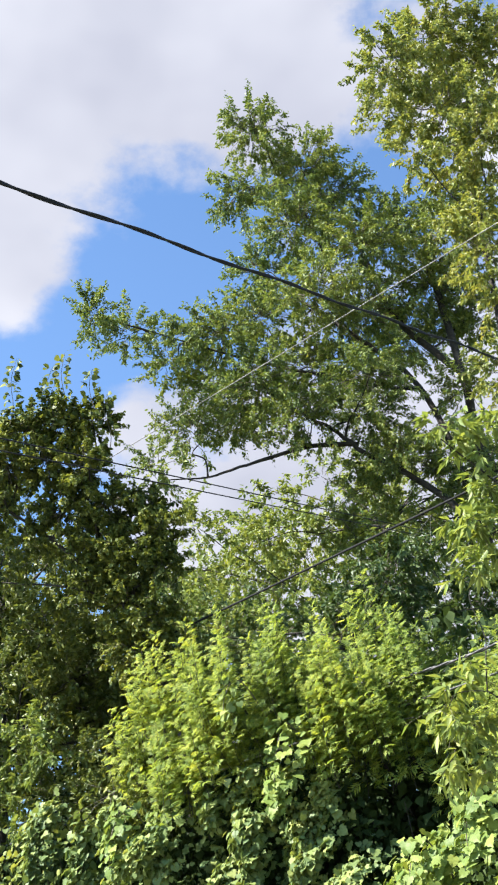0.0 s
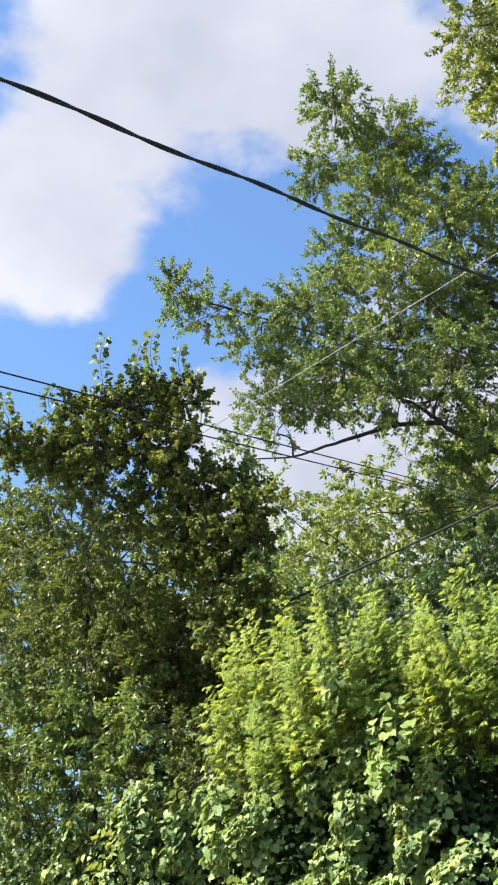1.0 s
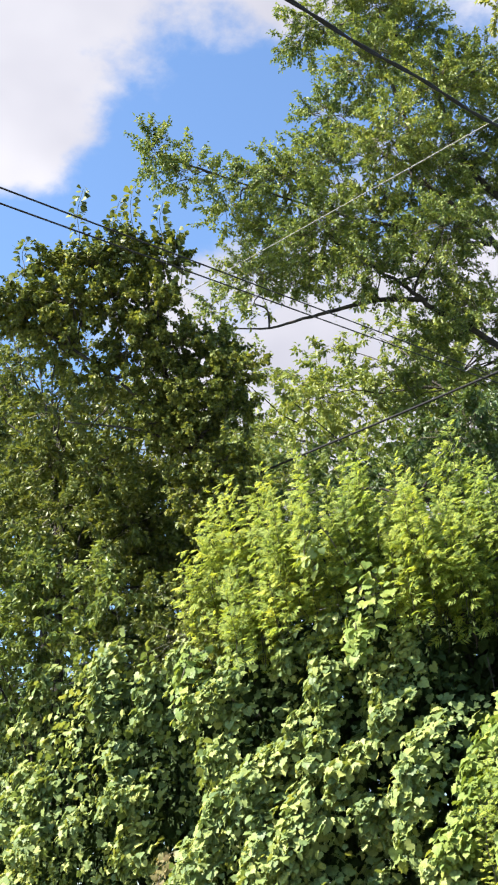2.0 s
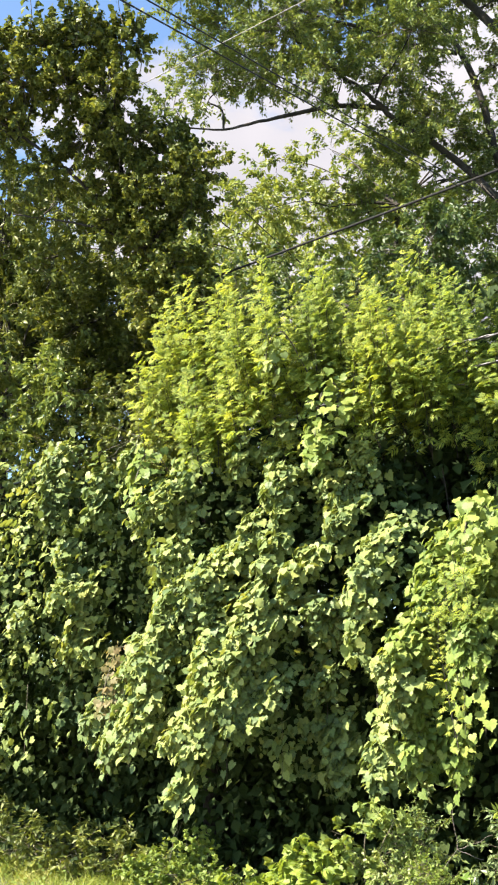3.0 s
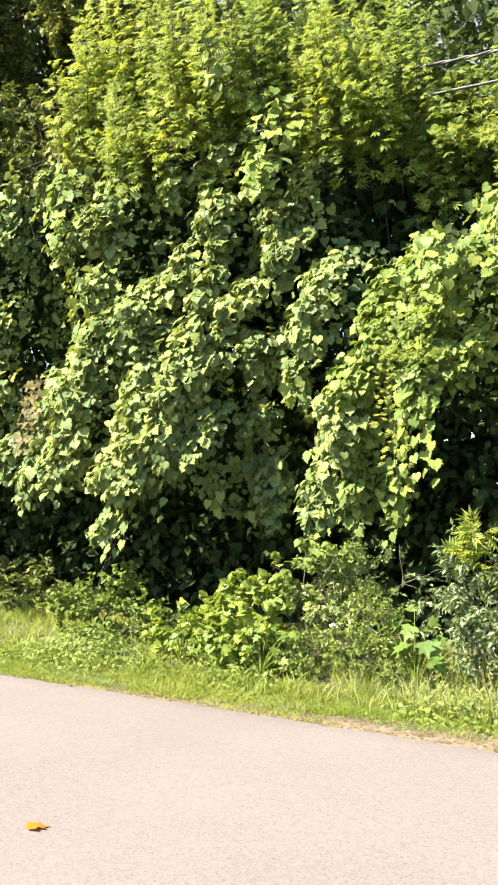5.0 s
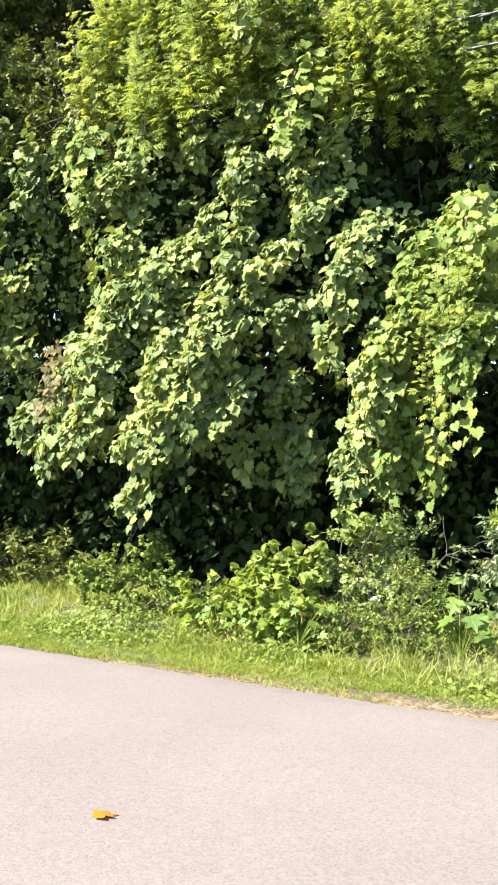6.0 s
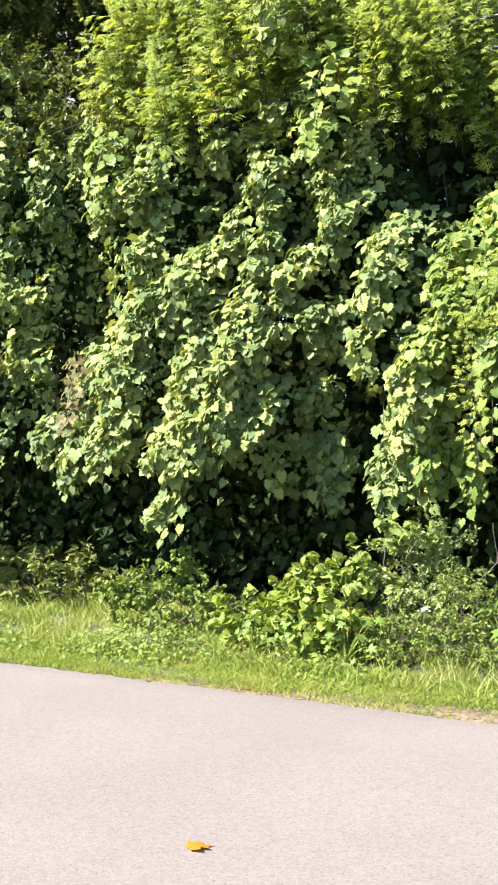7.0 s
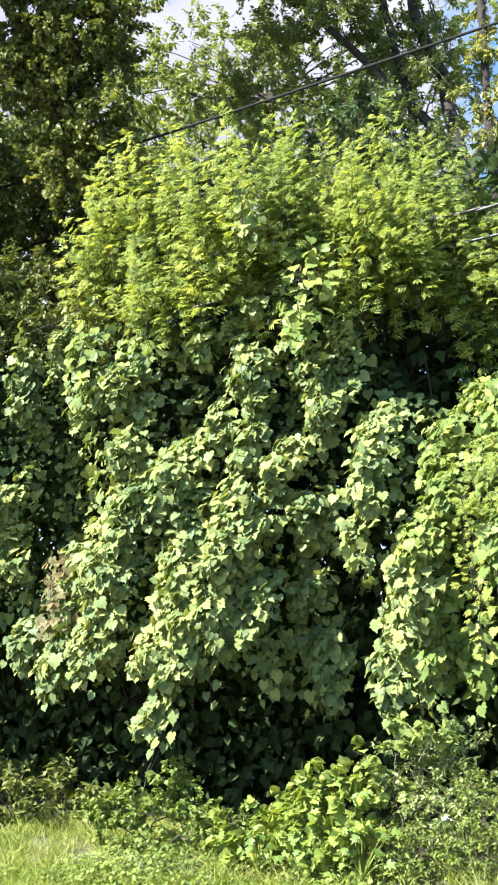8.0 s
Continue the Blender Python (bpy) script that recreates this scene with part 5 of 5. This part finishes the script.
def vine_shoots():
    """Upright leafy vine shoots standing out of the draped tree's top."""
    root = bpy.data.objects["vine_draped_tree"]
    where, normals, tips, lines = [], [], [], []
    for x, z0, z1 in [(-3.09, 9.9, 10.87), (-2.63, 9.8, 10.85), (-2.34, 9.9, 10.98), (-1.94, 9.8, 10.71), (-3.8, 9.6, 10.2), (-4.36, 9.6, 10.1), (-1.69, 9.4, 10.23), (-2.5, 9.8, 10.5), (-4.7, 9.5, 10.0)]:
        k = 64
        u = np.linspace(0, 1, k)
        lean = rng.normal(0, 0.08, 2)
        p = np.column_stack([x + lean[0] * u + 0.03 * np.sin(u * 7), 13.8 + lean[1] * u, z0 + (z1 - z0) * u])
        side = np.where(np.arange(k) % 2, 1.0, -1.0)
        where.append(p + np.column_stack([(0.03 + 0.09 * rng.uniform(0, 1, k) * (1.1 - u)) * side, rng.normal(0, 0.05, k), rng.normal(0, 0.02, k)]))
        tips.append(np.column_stack([side, rng.normal(0, 0.5, k), rng.uniform(-0.6, 0.4, k)]))
        normals.append(np.column_stack([rng.normal(0, 0.6, k), -0.5 + rng.normal(0, 0.6, k), 0.5 + rng.normal(0, 0.5, k)]))
        lines.append(p)
    leaves("vine_shoot_leaves", ROUND_SHAPE, np.vstack(where), np.vstack(normals), np.vstack(tips), rng.uniform(0.06, 0.10, len(np.vstack(where))), vinetree_leaf, root)
    sticks("vine_shoot", lines, 0.006, 0.003, twig_bark, root)


vine_shoots()

# ---- dense thicket that closes the view behind the bank ----
def thicket():
    k = 80000
    s, n = rng.uniform(-16, 8, k), 3.4 + rng.exponential(2.2, k)
    low = rng.uniform(0, 1, k) < 0.28
    n = np.where(low, n + 1.0, n)
    z = np.where(low, rng.uniform(0.02, 0.32, k), rng.uniform(0.28, 1, k)) * (5.6 + 0.5 * np.sin(s * 1.7) + 0.3 * np.sin(s * 4.1)) + 0.12 * (n - 3.4)
    # thicket leaves take the same darkened colour in place of shade
    root = thing("thicket", place(-3, 5, 0.1), "thicket behind the bank with leaves coloured dark for shade", "thicket", kind="stuff")
    leaves("foliage", BROAD_SHAPE, place(s, n, z), 0.6 * UP - 0.4 * INTO + rng.normal(0, 0.6, (k, 3)), -UP + rng.normal(0, 0.7, (k, 3)), rng.uniform(0.10, 0.19, k), shade_toned_leaf, root)
    lines = [bent(place(a, b, 0.0), place(a + rng.normal(0, 0.5), b + rng.normal(0, 0.4), rng.uniform(3, 6)), 6, wobble=0.08) for a, b in zip(rng.uniform(-12, 5, 70), rng.uniform(4.2, 6.5, 70))]
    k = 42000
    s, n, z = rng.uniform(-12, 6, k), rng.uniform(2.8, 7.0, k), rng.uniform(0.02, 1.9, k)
    leaves("undergrowth", BROAD_SHAPE, place(s, n, z), 0.5 * UP - 0.6 * INTO + rng.normal(0, 0.5, (k, 3)), -UP + rng.normal(0, 0.7, (k, 3)), rng.uniform(0.085, 0.165, k), shade_toned_leaf, root)
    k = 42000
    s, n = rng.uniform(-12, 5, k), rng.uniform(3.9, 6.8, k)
    leaves("upper_foliage", BROAD_SHAPE, place(s, n, rng.uniform(3.2, 5.4, k) + 0.25 * (n - 4)), 0.5 * UP - 0.6 * INTO + rng.normal(0, 0.5, (k, 3)), -UP + rng.normal(0, 0.7, (k, 3)), rng.uniform(0.085, 0.145, k), shade_toned_leaf, root)
    sticks("undergrowth_stem", lines, 0.015, 0.005, bark, root, 5)


thicket()


# ---- cables ----
def cable(label, a, b, radius, mat, sag=0.0, strands=1, pitch=0.5):
    """A hanging cable; several strands twist round each other."""
    k = 60 if strands == 1 else 260
    axis = bent(a, b, k, sag=sag)
    ob = thing("overhead_cable", axis[0], label, "cable", "overhead cables")
    length = np.linalg.norm(np.asarray(b, float) - np.asarray(a, float))
    d = unit(axis[-1] - axis[0])
    u = unit(np.cross(d, UP))
    w = np.cross(u, d)
    if strands > 1:
        axis = axis + 0.010 * np.sin(np.linspace(0, 2 * np.pi * length / 1.7, k))[:, None] * w
    for i in range(strands):
        ang = np.linspace(0, 2 * np.pi * length / pitch, k) + i * 2 * np.pi / strands
        off = radius * 0.7 * (np.cos(ang)[:, None] * u + np.sin(ang)[:, None] * w) if strands > 1 else 0
        v, f = tube_arrays(axis + off, radius, 7)
        hang(mesh_object("wire", v, f, mat, smooth=True), ob)


def far_ends(p, q, before, after):
    p, q = np.array(p, float), np.array(q, float)
    d = (q - p) / np.linalg.norm(q - p)
    return p - d * before, q + d * after


cable("thick black twisted cable across the road", *far_ends((-1.16, 4.26, 5.74), (1.44, 8.3, 7.38), 12, 4.0), 0.0088, cable_black, 0, 2, 0.9)
cable("thin black wire crossing above the vines", *far_ends((-1.56, 5.67, 5.11), (0.88, 10.31, 6.58), 12, 3.0), 0.005, cable_black)
cable("thin black wire crossing beside another", *far_ends((-1.56, 5.67, 5.02), (0.88, 10.31, 6.50), 12, 3.0), 0.005, cable_black)
cable("thin pale cable high along the pole line", place(-30, 3.2, 10.2), place(20, 3.2, 10.27), 0.006, cable_grey)
cable("black cable along the pole line through the tree tops", place(-14, 3.2, 6.9), place(14, 3.2, 7.9), 0.014, cable_black, 0.28)
cable("black cable lower on the pole line behind leaves", place(-14, 3.2, 4.9), place(14, 3.2, 5.9), 0.012, cable_worn, 0, 2, 0.45)
cable("second black cable lower on the pole line", place(-14, 3.2, 4.75), place(14, 3.2, 5.5), 0.014, cable_worn)


# ---- small things ----
def fallen_leaf(at, size, turn, mat, label, name="fallen_leaf"):
    v, f = LOBED_SHAPE
    v = v.copy()
    v[:, 2] = 0.04 + 0.10 * np.abs(v[:, 0]) + 0.06 * np.sin(v[:, 1] * 5)
    c, s = math.cos(turn), math.sin(turn)
    v = v @ np.array([(c, s, 0), (-s, c, 0), (0, 0, 1)]) * size
    v[:, 2] -= v[:, 2].min() - 0.004
    ob = mesh_object(name, v, f, mat)
    ob.location = Vector(at)
    tagged(ob, label, "leaf", "fallen leaves")


fallen_leaf((-1.37, 7.05, 0.006), 0.105, -1.3, yellow_leaf, "yellow fallen maple leaf lying on the pale road")


def litter():
    k = 2600
    s = np.concatenate([rng.uniform(-4.5, 3.8, 1000), rng.uniform(-0.6, 3.8, k - 1000)])
    n = np.abs(rng.normal(0.08, 0.14, k)) * (1 + 0.5 * (s > 0)) + 0.02
    where = place(s, n, np.full(k, -0.008)) + rng.normal(0, 0.001, (k, 3))
    root = thing("leaf_litter", place(0, 0.15, 0), "dry brown leaf litter along the road edge", "litter", kind="stuff")
    leaves("flakes", ROUND_SHAPE, where, UP + rng.normal(0, 0.06, (k, 3)), rng.normal(0, 1, (k, 3)), rng.uniform(0.006, 0.022, k), dry_leaf, root)


litter()


def dead_branch(label, root, fork, ends):
    """A bare forked twig, bleached pale."""
    ob = thing("dead_branch", root, label, "branch", "dead branches")
    stick("stem", bent(root, fork, 5, wobble=0.004), 0.0035, 0.003, dead_wood, ob, 6)
    for e in ends:
        stick("twig", bent(fork, e, 6, wobble=0.005), 0.0026, 0.0015, dead_wood, ob, 5)


dead_branch("pale bare dead twigs sticking out of the leaves", place(-2.95, 2.0, 4.45), place(-2.75, 1.6, 4.62), place(np.array([-3.25, -3.05, -2.55, -2.6, -2.9]), np.array([1.35, 1.4, 1.35, 1.4, 1.3]), np.array([4.40, 4.75, 4.35, 4.85, 4.35])))
dead_branch("bare brown vine stem rising from the low bush", place(-2.1, 1.5, 0.3), place(-1.95, 1.42, 0.62), place(np.array([-1.75, -1.8]), np.array([1.3, 1.4]), np.array([0.98, 0.85])))
dead_branch("grey dead sticks among the shrubs by the grass", place(0.80, 1.5, 0.60), place(1.05, 1.36, 0.80), place(np.array([1.35, 1.02, 1.25]), np.array([1.36, 1.36, 1.4]), np.array([0.92, 1.08, 0.74])))
dead_branch("pale dead twigs hanging at the tree's edge", (2.95, 14.9, 8.6), (2.55, 14.3, 8.25), np.array([(2.2, 14.0, 7.75), (2.45, 14.0, 7.7), (2.75, 14.1, 7.8), (2.1, 14.2, 8.2)]))
